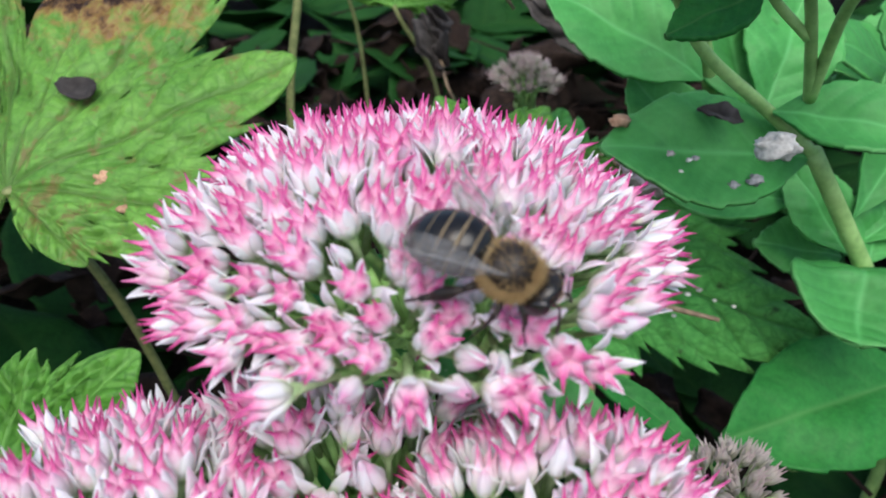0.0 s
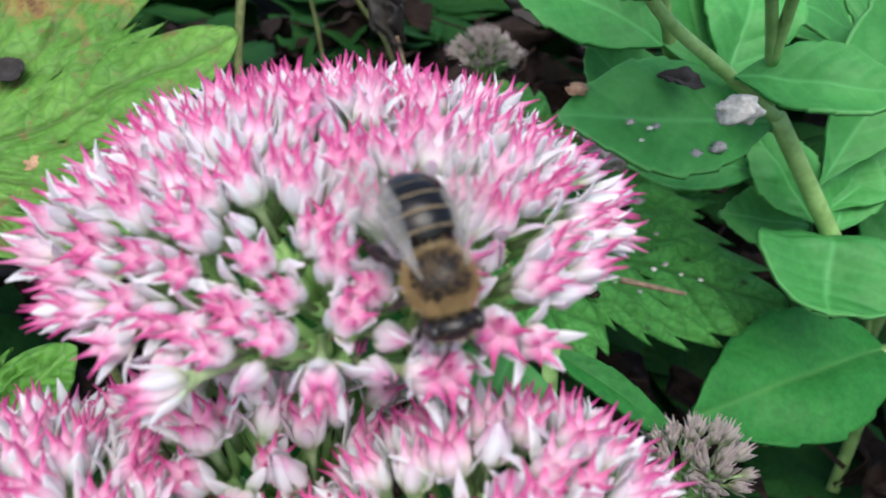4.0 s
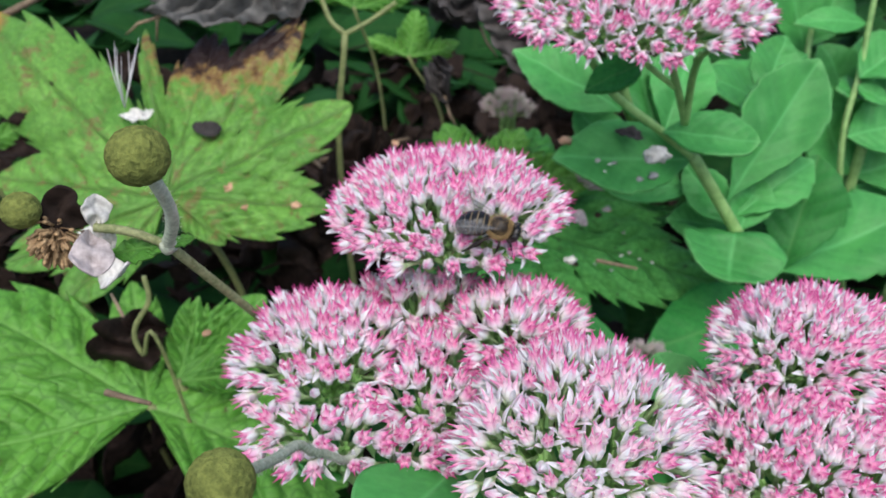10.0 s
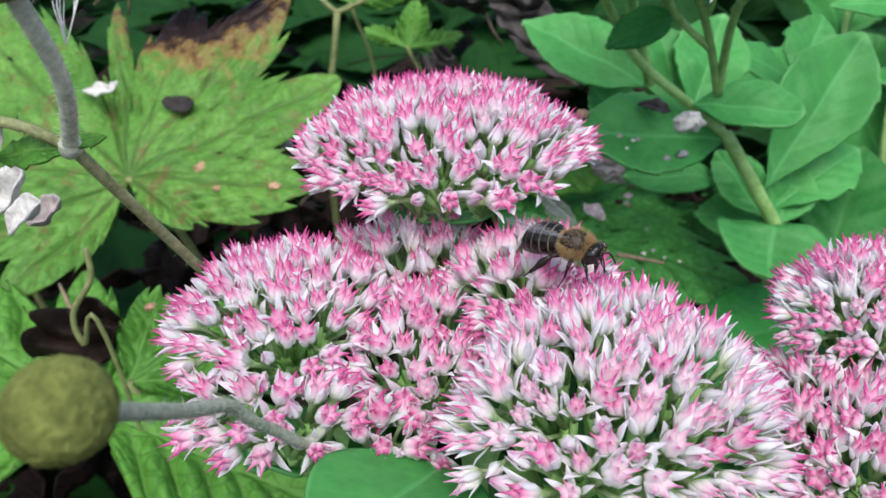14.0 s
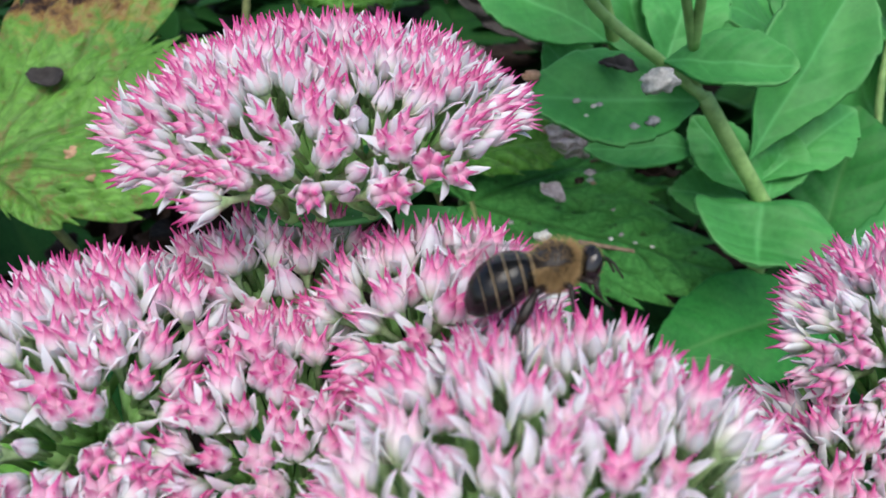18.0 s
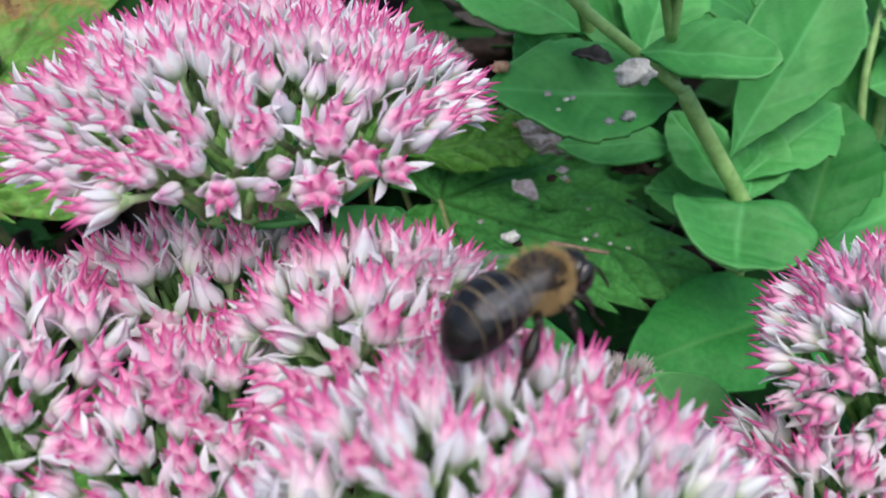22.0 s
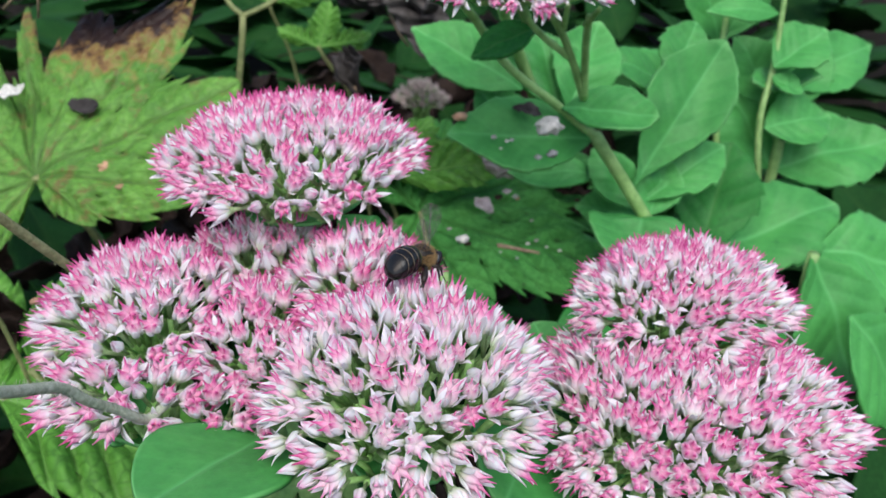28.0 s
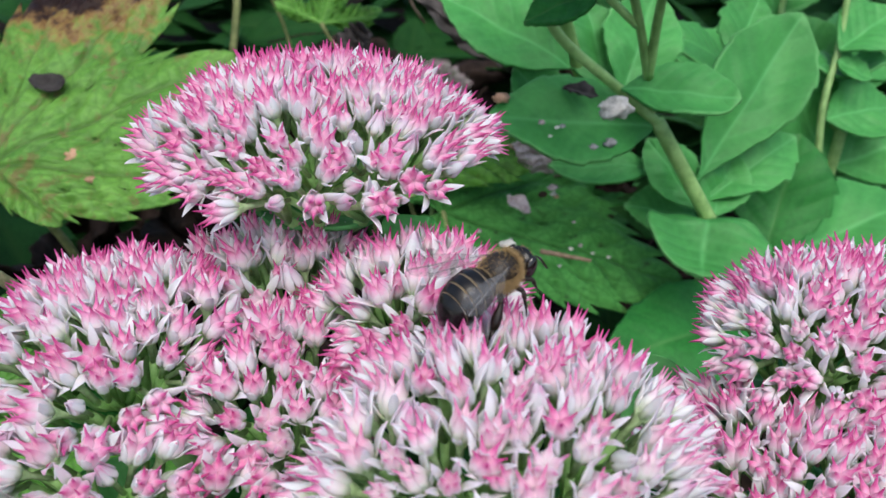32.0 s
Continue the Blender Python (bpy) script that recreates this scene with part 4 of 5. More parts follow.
def leaf_litter():
    """Withered brown scraps and stalks that lie between the plants."""
    rng = random.Random(31)
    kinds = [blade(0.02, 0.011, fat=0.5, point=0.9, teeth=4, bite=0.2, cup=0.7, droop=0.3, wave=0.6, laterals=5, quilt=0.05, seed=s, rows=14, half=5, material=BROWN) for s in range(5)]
    co, faces = [], []
    for k in range(520):
        x, y = rng.uniform(-0.26, 0.12), rng.uniform(0.03, 0.42)
        z = 0.215 + rng.uniform(0, 0.05) + 0.06 * max(0, y - 0.2)
        m = pose(x, y, z, rng.uniform(-30, 60), rng.uniform(-50, 50), rng.uniform(0, 360)) @ Matrix.Scale(rng.uniform(0.5, 1.6) * (1 + y), 4)
        me = rng.choice(kinds)
        n = len(co)
        co += [m @ v.co for v in me.vertices]
        faces += [tuple(n + i for i in p.vertices) for p in me.polygons]
    bm = bmesh.new()
    for k in range(90):
        x, y = rng.uniform(-0.26, 0.12), rng.uniform(0.05, 0.42)
        p, a = Vector((x, y, 0.23 + rng.uniform(0, 0.045) + 0.06 * max(0, y - 0.2))), rng.uniform(0, 6.3)
        d = Vector((math.cos(a), math.sin(a), rng.uniform(-0.2, 0.3))) * rng.uniform(0.015, 0.05)
        tube(bm, [p, p + 0.5 * d + Vector((0, 0, rng.uniform(0, 0.004))), p + d], [0.0007, 0.0006, 0.0004], 5)
    me = bpy.data.meshes.new("leaf_litter")
    me.from_pydata(co, [], faces)
    bm.from_mesh(me)
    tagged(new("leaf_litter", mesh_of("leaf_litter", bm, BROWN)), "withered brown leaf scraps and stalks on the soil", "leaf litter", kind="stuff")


leaf_litter()


# ---- anemone seed stems ----
def seed_head(parent, o, centre, r, seed):
    """A round woolly seed head covered in small carpels."""
    bm = ball(bmesh.new(), (0, 0, 0), (r, r, r * 0.95), 64, 40)
    for v in bm.verts:
        n = v.co.normalized()
        v.co += n * r * (0.05 * noise.noise(n * 9 + Vector((seed, 0, 0))) + 0.02 * noise.noise(n * 22)) + Vector(centre) - o
    part("seed_head", bm, SEED, parent, "round olive green seed head")


def hairs(bm, line, r, many, rng, length=0.0007):
    for k in range(many):
        i = rng.randrange(len(line) - 1)
        p = line[i].lerp(line[i + 1], rng.random())
        n = (line[i + 1] - line[i]).orthogonal().normalized()
        n.rotate(Matrix.Rotation(rng.uniform(0, 6.3), 3, line[i + 1] - line[i]))
        tube(bm, [p + n * r * 0.9, p + n * (r + length * rng.uniform(0.4, 1))], [0.00004, 0.00001], 3)


def anemone():
    rng = random.Random(5)
    node = Vector((-0.0439, 0.0261, 0.3948))
    plant = thing("anemone_plant", (-0.03, 0.06, 0.16), "hairy anemone stem with round seed heads and a withered flower", "plant", "anemone stems")
    o = Vector(plant.location)

    def stalk(name, points, r, material, label="", many=160):
        line = [q - o for q in arc(points, 10)]
        bm = tube(bmesh.new(), line, r, 10)
        hairs(bm, line, r, many, rng)
        part(name, bm, material, plant, label)

    stalk("stem", [o, (-0.012, 0.062, 0.3), node.lerp(Vector((-0.0383, 0.0460, 0.3646)), 1.5), (-0.0383, 0.0460, 0.3646), node], 0.00075, HAIRY_STEM, "brown hairy stem", 320)
    pod = Vector((-0.0383, 0.0103, 0.4176))
    stalk("seed_stalk", [node, node.lerp(pod, 0.4) + Vector((0.0022, -0.001, 0.001)), pod], 0.0009, SILVER_STEM, "silvery downy stalk")
    seed_head(plant, o, pod, 0.0036, 1)
    flower = Vector((-0.0537, 0.0259, 0.3984))
    stalk("flower_stalk", [node, node.lerp(flower, 0.5) + Vector((0, 0, 0.0008)), flower], 0.00065, HAIRY_STEM)
    part("node", ball(bmesh.new(), node - o, (0.0014, 0.0013, 0.0014), rough=0.3), SILVER_STEM, plant)
    for tip, w in (((-0.0525, 0.0254, 0.3944), 0.005), ((-0.0400, 0.0263, 0.3961), 0.0022), ((-0.0465, 0.0284, 0.3954), 0.002)):
        tip = Vector(tip)
        part("bract", blade((tip - node).length, w, teeth=4, bite=0.3, cup=0.2, wave=0.1, thick=0.0003, material=ANEMONE_GREEN, rows=24, half=6), None, plant, m=frame_of(node - o, tip - node, (0, -0.5, 0.8)))
    # withered flower: dry stamens and hanging petals
    heart = Vector((-0.0591, 0.0263, 0.3981))
    bm = bmesh.new()
    for k in range(170):
        d = Vector((rng.gauss(-0.5, 0.9), rng.gauss(-0.6, 0.8), rng.gauss(-0.5, 0.8))).normalized()
        a = heart - o + d * 0.0008
        b = a + d * rng.uniform(0.0022, 0.0044) + Vector((0, 0, -0.0014))
        tube(bm, [a, a.lerp(b, 0.62) + Vector((rng.gauss(0, 4e-4), rng.gauss(0, 4e-4), 0)), a.lerp(b, 0.7), a.lerp(b, 0.9), b], [0.0001, 0.0001, 0.00032, 0.00034, 0.0001], 5)
    tagged(part("stamen_tuft", bm, TAN, plant, "dry brown stamens"), kind="stuff")
    seed_head(plant, o, (-0.0627, 0.0251, 0.4021), 0.0027, 4)
    for base, tip, w, m, face, droop in (((-0.0545, 0.0258, 0.3982), (-0.0527, 0.0191, 0.3941), 0.0058, MAUVE, (0.5, -0.8, 0.3), -0.12), ((-0.0541, 0.0262, 0.3979), (-0.0528, 0.0280, 0.4025), 0.0042, WHITE, (0.7, -0.6, 0.3), 0.15),
                                         ((-0.0548, 0.0274, 0.3980), (-0.0612, 0.0296, 0.4007), 0.0068, BROWN, (0.1, -0.8, 0.5), -0.2), ((-0.0547, 0.0278, 0.3966), (-0.0520, 0.0260, 0.3947), 0.004, WHITE, (0.2, -0.8, 0.4), 0.1)):
        base, tip = Vector(base), Vector(tip)
        part("petal", blade((tip - base).length, w, fat=0.6, point=0.7, cup=0.55, droop=droop, wave=0.3, lateral=0.1, thick=0.0004, material=m, rows=30, half=10), None, plant,
             "withered mauve and white petal", m=frame_of(base - o, tip - base, face))


anemone()


def second_seed_stem():
    rng = random.Random(9)
    plant = thing("anemone_plant", (-0.01, 0.035, 0.16), "silvery downy anemone stalk with a round seed head", "plant", "anemone stems")
    o = Vector(plant.location)
    pod = Vector((-0.0265, -0.0194, 0.3969))
    bend = Vector((-0.0242, 0.0030, 0.3772))
    line = [q - o for q in arc([o, (-0.012, 0.024, 0.34), (-0.0205, 0.0125, 0.3630), (-0.0232, 0.0065, 0.3718), bend, bend.lerp(pod, 0.35) + Vector((0, 0, -0.0004)), bend.lerp(pod, 0.7) + Vector((0, 0, -0.0003)), pod], 10)]
    bm = tube(bmesh.new(), line, 0.00068, 10)
    hairs(bm, line[20:], 0.00068, 420, rng, 0.0006)
    part("seed_stalk", bm, SILVER_STEM, plant)
    seed_head(plant, o, pod, 0.0034, 7)


second_seed_stem()


# ---- dead leaves, litter and fallen petals ----
def dry_leaf(base, tip, width, face, label, material, seed, parent=None, wave=0.5, cup=0.3, **shape):
    base, tip = Vector(base), Vector(tip)
    me = blade((tip - base).length, width, wave=wave, cup=cup, seed=seed, material=material, lateral=0.5, thick=0.0004, rows=90, half=30, **shape)
    for v in me.vertices:
        p = v.co
        p.z += width * 0.16 * (abs(noise.noise(Vector((p.x, p.y, seed)) * (2.4 / width))) + 0.3 * abs(noise.noise(Vector((p.y, p.x, seed)) * (6 / width))) + 0.06 * noise.noise(p * (16 / width)))
        p.z += width * 0.3 * abs(math.sin(7 * p.x / width + 5 * p.y / width + 3 * noise.noise(Vector((p.x, p.y, seed)) * (2 / width))))
        p.x += width * 0.12 * noise.noise(Vector((p.y, p.x, seed + 5)) * (3 / width))
    ob = thing("dry_leaf", (0, 0, 0), label, "dead leaf", "dead leaves")
    ob.matrix_basis = frame_of(base, tip - base, face)
    part("leaf_blade", me, None, ob)
    part("leaf_stalk", tube(bmesh.new(), [(0, 0.004, 0), (0, -0.003, -0.002), (0.001, -0.008, -0.006)], [0.0006, 0.0005, 0.0004], 6), TWIG, ob)
    return ob


dry_leaf((0.0114, 0.2150, 0.3766), (0.0456, 0.1900, 0.3397), 0.015, (-0.4, -0.8, 0.4), "folded grey dead leaf", DEAD, 3, cup=1.2, wave=0.2)
dry_leaf((0.0148, 0.2250, 0.3539), (0.0059, 0.2400, 0.3711), 0.03, (-0.2, -0.8, 0.5), "crumpled grey dead leaf", DEAD, 13, cup=0.7)
dry_leaf((-0.0024, 0.2200, 0.3739), (0.0114, 0.2150, 0.3630), 0.012, (-0.2, -0.8, 0.5), "crumpled grey dead leaf", DEAD, 14, cup=0.7)
dry_leaf((0.0001, 0.2150, 0.3302), (-0.0035, 0.2300, 0.3445), 0.012, (-0.2, -0.8, 0.5), "curled dry brown leaf", DEAD, 8, cup=0.8)
dry_leaf((-0.0939, 0.1780, 0.3791), (-0.0422, 0.1850, 0.3824), 0.016, (0, -0.7, 0.7), "crumpled grey dead leaf edge", GREY, 4, cup=0.4)
dry_leaf((-0.0925, 0.1880, 0.3783), (-0.0819, 0.2000, 0.3922), 0.022, (0, -0.7, 0.7), "crumpled grey dead leaf", GREY, 6)
dry_leaf((-0.0915, 0.1000, 0.3236), (-0.0824, 0.0900, 0.3125), 0.02, (0, -0.7, 0.7), "withered leaf with shade put into its brown", BROWN, 7)
dry_leaf((-0.0485, 0.1500, 0.3232), (-0.0438, 0.1400, 0.3083), 0.02, (0, -0.7, 0.7), "withered leaf with shade put into its brown", BROWN, 9)
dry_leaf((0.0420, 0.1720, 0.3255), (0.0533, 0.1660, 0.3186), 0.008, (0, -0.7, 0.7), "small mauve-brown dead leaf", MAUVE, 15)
dry_leaf((0.0649, 0.1720, 0.3154), (0.0804, 0.1700, 0.3112), 0.009, (0, -0.7, 0.7), "withered leaf with shade put into its brown", BROWN, 16)
dry_leaf((-0.0504, 0.2000, 0.3012), (-0.0199, 0.2200, 0.3164), 0.02, (0, -0.7, 0.7), "withered leaf with shade put into its brown", BROWN, 10)


def scrap(base, tip, width, material, label, face=(0, -0.5, 0.86), name="fallen_petal", category="fallen petal", cup=0.9, droop=-0.45, seed=1):
    base, tip = Vector(base), Vector(tip)
    ob = new(name, blade((tip - base).length, width, fat=0.5, point=0.8, cup=cup, droop=droop, wave=0.2, lateral=0.2, thick=0.0003, seed=seed, material=material, rows=20, half=7))
    for v in ob.data.vertices:
        p = v.co / width + Vector((seed * 3.7, 0, 0))
        v.co += width * Vector((0.2 * noise.noise(p * 1.3), 0.15 * noise.noise(p * 1.5 + Vector((9, 0, 0))), 0.3 * noise.noise(p * 1.9 + Vector((0, 7, 0)))))
    lift = Vector(face).normalized() * 0.0022
    ob.matrix_basis = frame_of(base + lift, tip - base, face)
    return tagged(ob, label, category, "litter on the leaves")


scrap((-0.1029, 0.1613, 0.3531), (-0.0877, 0.1550, 0.3512), 0.004, WHITE, "curled white fallen petal on a leaf", seed=2)
scrap((-0.0785, 0.1550, 0.3522), (-0.0686, 0.1497, 0.3503), 0.0055, DEAD, "dark grey-brown dry scrap on a leaf", name="leaf_scrap", category="leaf scrap", seed=3, droop=-0.15, cup=0.5)
shell = new("fallen_petal", mesh_of("fallen_petal", ball(bmesh.new(), (0, 0, 0), (0.0026, 0.0034, 0.0022), 24, 16, rough=0.55, seed=4.0), WHITE))
shell.matrix_basis = pose(0.0528, 0.1135, 0.3602, -30, 20, 35)
tagged(shell, "curled white fallen petal on a leaf", "fallen petal", "litter on the leaves")
scrap((0.0471, 0.1372, 0.3543), (0.0547, 0.1345, 0.3523), 0.004, DEAD, "dark dry scrap beside a fallen petal", name="leaf_scrap", category="leaf scrap", seed=5, droop=-0.15)
scrap((-0.0755, 0.0601, 0.3673), (-0.0671, 0.0621, 0.3726), 0.006, WHITE, "pinkish white fallen petal on a leaf", seed=6)
scrap((-0.0698, 0.0595, 0.3663), (-0.0619, 0.0594, 0.3680), 0.005, MAUVE, "mauve fallen petal on a leaf", seed=7)
scrap((0.0393, 0.1572, 0.3157), (0.0439, 0.1499, 0.3130), 0.0045, MAUVE, "grey-brown withered petal on a low leaf", seed=11, droop=-0.1)
scrap((-0.0662, 0.0467, 0.3720), (-0.0598, 0.0479, 0.3739), 0.0045, WHITE, "pale rolled dry petal in shade", seed=9)


def crumb(p, r, material, label, name="crumb"):
    r *= 0.62 if "low leaf" in label or "fleshy" in label else 1.0
    bm = ball(bmesh.new(), (0, 0, 0), (r, r * 0.8, r * 0.6), 10, 7, rough=0.7, seed=p[0] * 900)
    ob = new(name, mesh_of(name, bm, material))
    ob.location = p
    return tagged(ob, label, "crumb", "litter on the leaves")


# bits that lie on the low leaf and on the fleshy leaf above it
for p, r, m, label in (((0.0526, 0.1589, 0.3163), 0.0016, WHITE, "pinkish white petal scrap on a low leaf"), ((0.0532, 0.1577, 0.3159), 0.0011, ORANGE, "reddish crumb on a low leaf"),
                       ((0.0400, 0.1584, 0.3162), 0.0009, WHITE, "white speck on a low leaf"), ((0.0543, 0.1404, 0.3095), 0.001, WHITE, "white speck on a low leaf"),
                       ((0.0571, 0.1414, 0.3099), 0.0011, MAUVE, "pale brown crumb on a low leaf"), ((0.0599, 0.1389, 0.3089), 0.0008, WHITE, "white speck on a low leaf"),
                       ((0.0638, 0.1374, 0.3084), 0.0008, WHITE, "white speck on a low leaf"), ((0.0503, 0.1352, 0.3076), 0.0009, STONE, "pale speck on a low leaf"),
                       ((0.0455, 0.1376, 0.3085), 0.0007, STONE, "pale speck on a low leaf"), ((0.0462, 0.1298, 0.3494), 0.0012, STONE, "pale speck on a fleshy leaf"),
                       ((0.0448, 0.1291, 0.3494), 0.0009, WHITE, "white speck on a fleshy leaf"), ((0.0411, 0.1289, 0.3508), 0.0013, MAUVE, "brown crumb on a fleshy leaf"),
                       ((0.0429, 0.1267, 0.3484), 0.0007, WHITE, "white speck on a fleshy leaf"), ((0.0302, 0.1469, 0.3119), 0.0012, MAUVE, "pale brown crumb on a low leaf"),
                       ((0.0566, 0.1490, 0.3127), 0.0009, MAUVE, "pale brown crumb on a low leaf")):
    crumb(p, r, m, label)
for p, r, m, label in (((-0.0655, 0.1351, 0.3422), 0.0022, ORANGE, "orange dry crumb on a leaf"), ((-0.0601, 0.1286, 0.3390), 0.0014, ORANGE, "orange dry crumb on a leaf"),
                       ((-0.0707, 0.1344, 0.3412), 0.0015, STONE, "pale crumb on a leaf"), ((-0.0455, 0.1274, 0.3400), 0.0016, ORANGE, "reddish crumb on a leaf"),
                       ((-0.0623, 0.1516, 0.3521), 0.0013, BROWN, "dark brown spot on a leaf"), ((-0.0541, 0.1478, 0.3509), 0.001, BROWN, "dark brown spot on a leaf"),
                       ((0.0323, 0.1346, 0.3545), 0.0018, ORANGE, "orange dry crumb on a leaf"), ((0.0532, 0.1276, 0.3450), 0.0012, STONE, "pale crumb on a leaf"),
                       ((0.0574, 0.1281, 0.3458), 0.0016, STONE, "pale crumb on a leaf"), ((0.0460, 0.1324, 0.3323), 0.002, MAUVE, "dark crumb on a low leaf"),
                       ((0.0435, 0.1315, 0.3309), 0.0018, BROWN, "dark crumb on a low leaf"), ((-0.0162, 0.1367, 0.3543), 0.0012, ORANGE, "orange dry crumb on a leaf"),
                       ((-0.0533, 0.0570, 0.3521), 0.001, ORANGE, "orange dry crumb on a leaflet"), ((-0.1291, 0.1764, 0.3588), 0.0018, BROWN, "dark brown spot on a leaf"),
                       ((0.0312, 0.1064, 0.3327), 0.0026, WHITE, "small white fallen petal on a low leaf"), ((0.0323, 0.1057, 0.3315), 0.0014, BROWN, "dark crumb on a low leaf"),
                       ((-0.1377, 0.1666, 0.3521), 0.003, BROWN, "dark brown spot on a leaf"), ((-0.0491, 0.1663, 0.3345), 0.002, STONE, "pale stone in shade")):
    crumb(p, r, m, label)


def twig(points, r, material, label, name="twig"):
    ob = new(name, mesh_of(name, tube(bmesh.new(), arc(points, 8), [r * (1 - 0.4 * k / (8 * (len(points) - 1))) for k in range(8 * (len(points) - 1) + 1)], 7), material))
    return tagged(ob, label, "twig", "twigs")


twig([(-0.0751, 0.0514, 0.3416), (-0.0650, 0.0483, 0.3410)], 0.0008, TWIG, "dry needle lying on a green leaf")
twig([(0.0429, 0.1263, 0.3180), (0.0543, 0.1212, 0.3181)], 0.0007, TWIG, "dry needle lying on a low leaf")
twig([(-0.0504, 0.2100, 0.3104), (-0.0335, 0.2200, 0.3106), (-0.0158, 0.2300, 0.3092)], 0.0009, TWIG, "brown dry twig in shade")
twig([(-0.0562, 0.2200, 0.3076), (-0.0415, 0.2000, 0.3046)], 0.0009, TWIG, "brown dry twig in shade")
twig([(-0.1679, 0.2200, 0.3650), (-0.1466, 0.2300, 0.3734), (-0.1197, 0.2500, 0.3861)], 0.0016, TWIG, "tan dry twig behind the leaf")


def forked_stem():
    s = thing("thin_stem", (-0.0402, 0.1900, 0.3105), "thin yellow-green forked leaf stalk", "stem")
    o = Vector(s.location)
    fork = Vector((-0.0348, 0.2000, 0.3647))
    part("stem", tube(bmesh.new(), [q - o for q in arc([(-0.036, 0.19, 0.16), o, fork], 8)], 0.0011, 8), THIN_STEM, s)
    part("fork", tube(bmesh.new(), [q - o for q in arc([fork, (-0.0401, 0.2050, 0.3684), (-0.0434, 0.2100, 0.3774)], 8)], 0.0009, 8), THIN_STEM, s)
    part("fork", tube(bmesh.new(), [q - o for q in arc([fork, (-0.0267, 0.2050, 0.3671), (-0.0170, 0.2100, 0.3720)], 8)], 0.0009, 8), THIN_STEM, s)


forked_stem()


def silk_tuft():
    rng = random.Random(3)
    s = thing("seed_silk", (-0.0733, 0.0947, 0.3864), "white silky seed tuft caught on a leaf", "seed tuft")
    o, top = Vector(s.location), Vector((-0.0718, 0.1008, 0.3967))
    for k in range(9):
        tip = top - o + Vector((rng.uniform(-1, 1), rng.uniform(-1, 1), rng.uniform(-1, 1))) * 0.0035
        part("hair", tube(bmesh.new(), [(0, 0, 0), tip * 0.5 + Vector((rng.gauss(0, 4e-4), 0, 0)), tip], [0.0001, 0.0001, 0.00005], 4), SILK, s)


silk_tuft()


def curled_tendril():
    s = thing("withered_stalk", (-0.0766, 0.0750, 0.3272), "withered yellow-green curled leaf stalk", "stem")
    o = Vector(s.location)
    line = [q - o for q in arc([(-0.0732, 0.0800, 0.3507), (-0.0729, 0.0780, 0.3448), (-0.0772, 0.0760, 0.3381), (-0.0765, 0.0750, 0.3312), (-0.0709, 0.0750, 0.3249), (-0.07, 0.085, 0.16)], 8)]
    part("stalk", tube(bmesh.new(), line, [0.00065 if k < 26 else 0.0005 for k in range(len(line))], 8), THIN_STEM, s)


curled_tendril()


# ---- bee ----
def tergite(y0, y1, r0, r1, z0, z1, band):
    """One ring of the abdomen, wider at its hind edge, with a pale band at its front."""
    bm = bmesh.new()
    rows, sides, rings = 12, 22, []
    for i in range(rows + 1):
        u = i / rows
        y, z = y0 + (y1 - y0) * u, z0 + (z1 - z0) * u
        r = (r0 + (r1 - r0) * u) * (1 + 0.035 * math.sin(math.pi * u)) + 0.00004 * u
        rings.append([bm.verts.new((r * math.cos(a), y, z + 0.92 * r * math.sin(a))) for a in (k * math.tau / sides for k in range(sides))])
    for i, (a, b) in enumerate(zip(rings, rings[1:])):
        for k in range(sides):
            f = bm.faces.new((a[k], a[(k + 1) % sides], b[(k + 1) % sides], b[k]))
            f.material_index = 1 if i < band else 0
    bm.faces.new(rings[0][::-1]), bm.faces.new(rings[-1])
    return bm


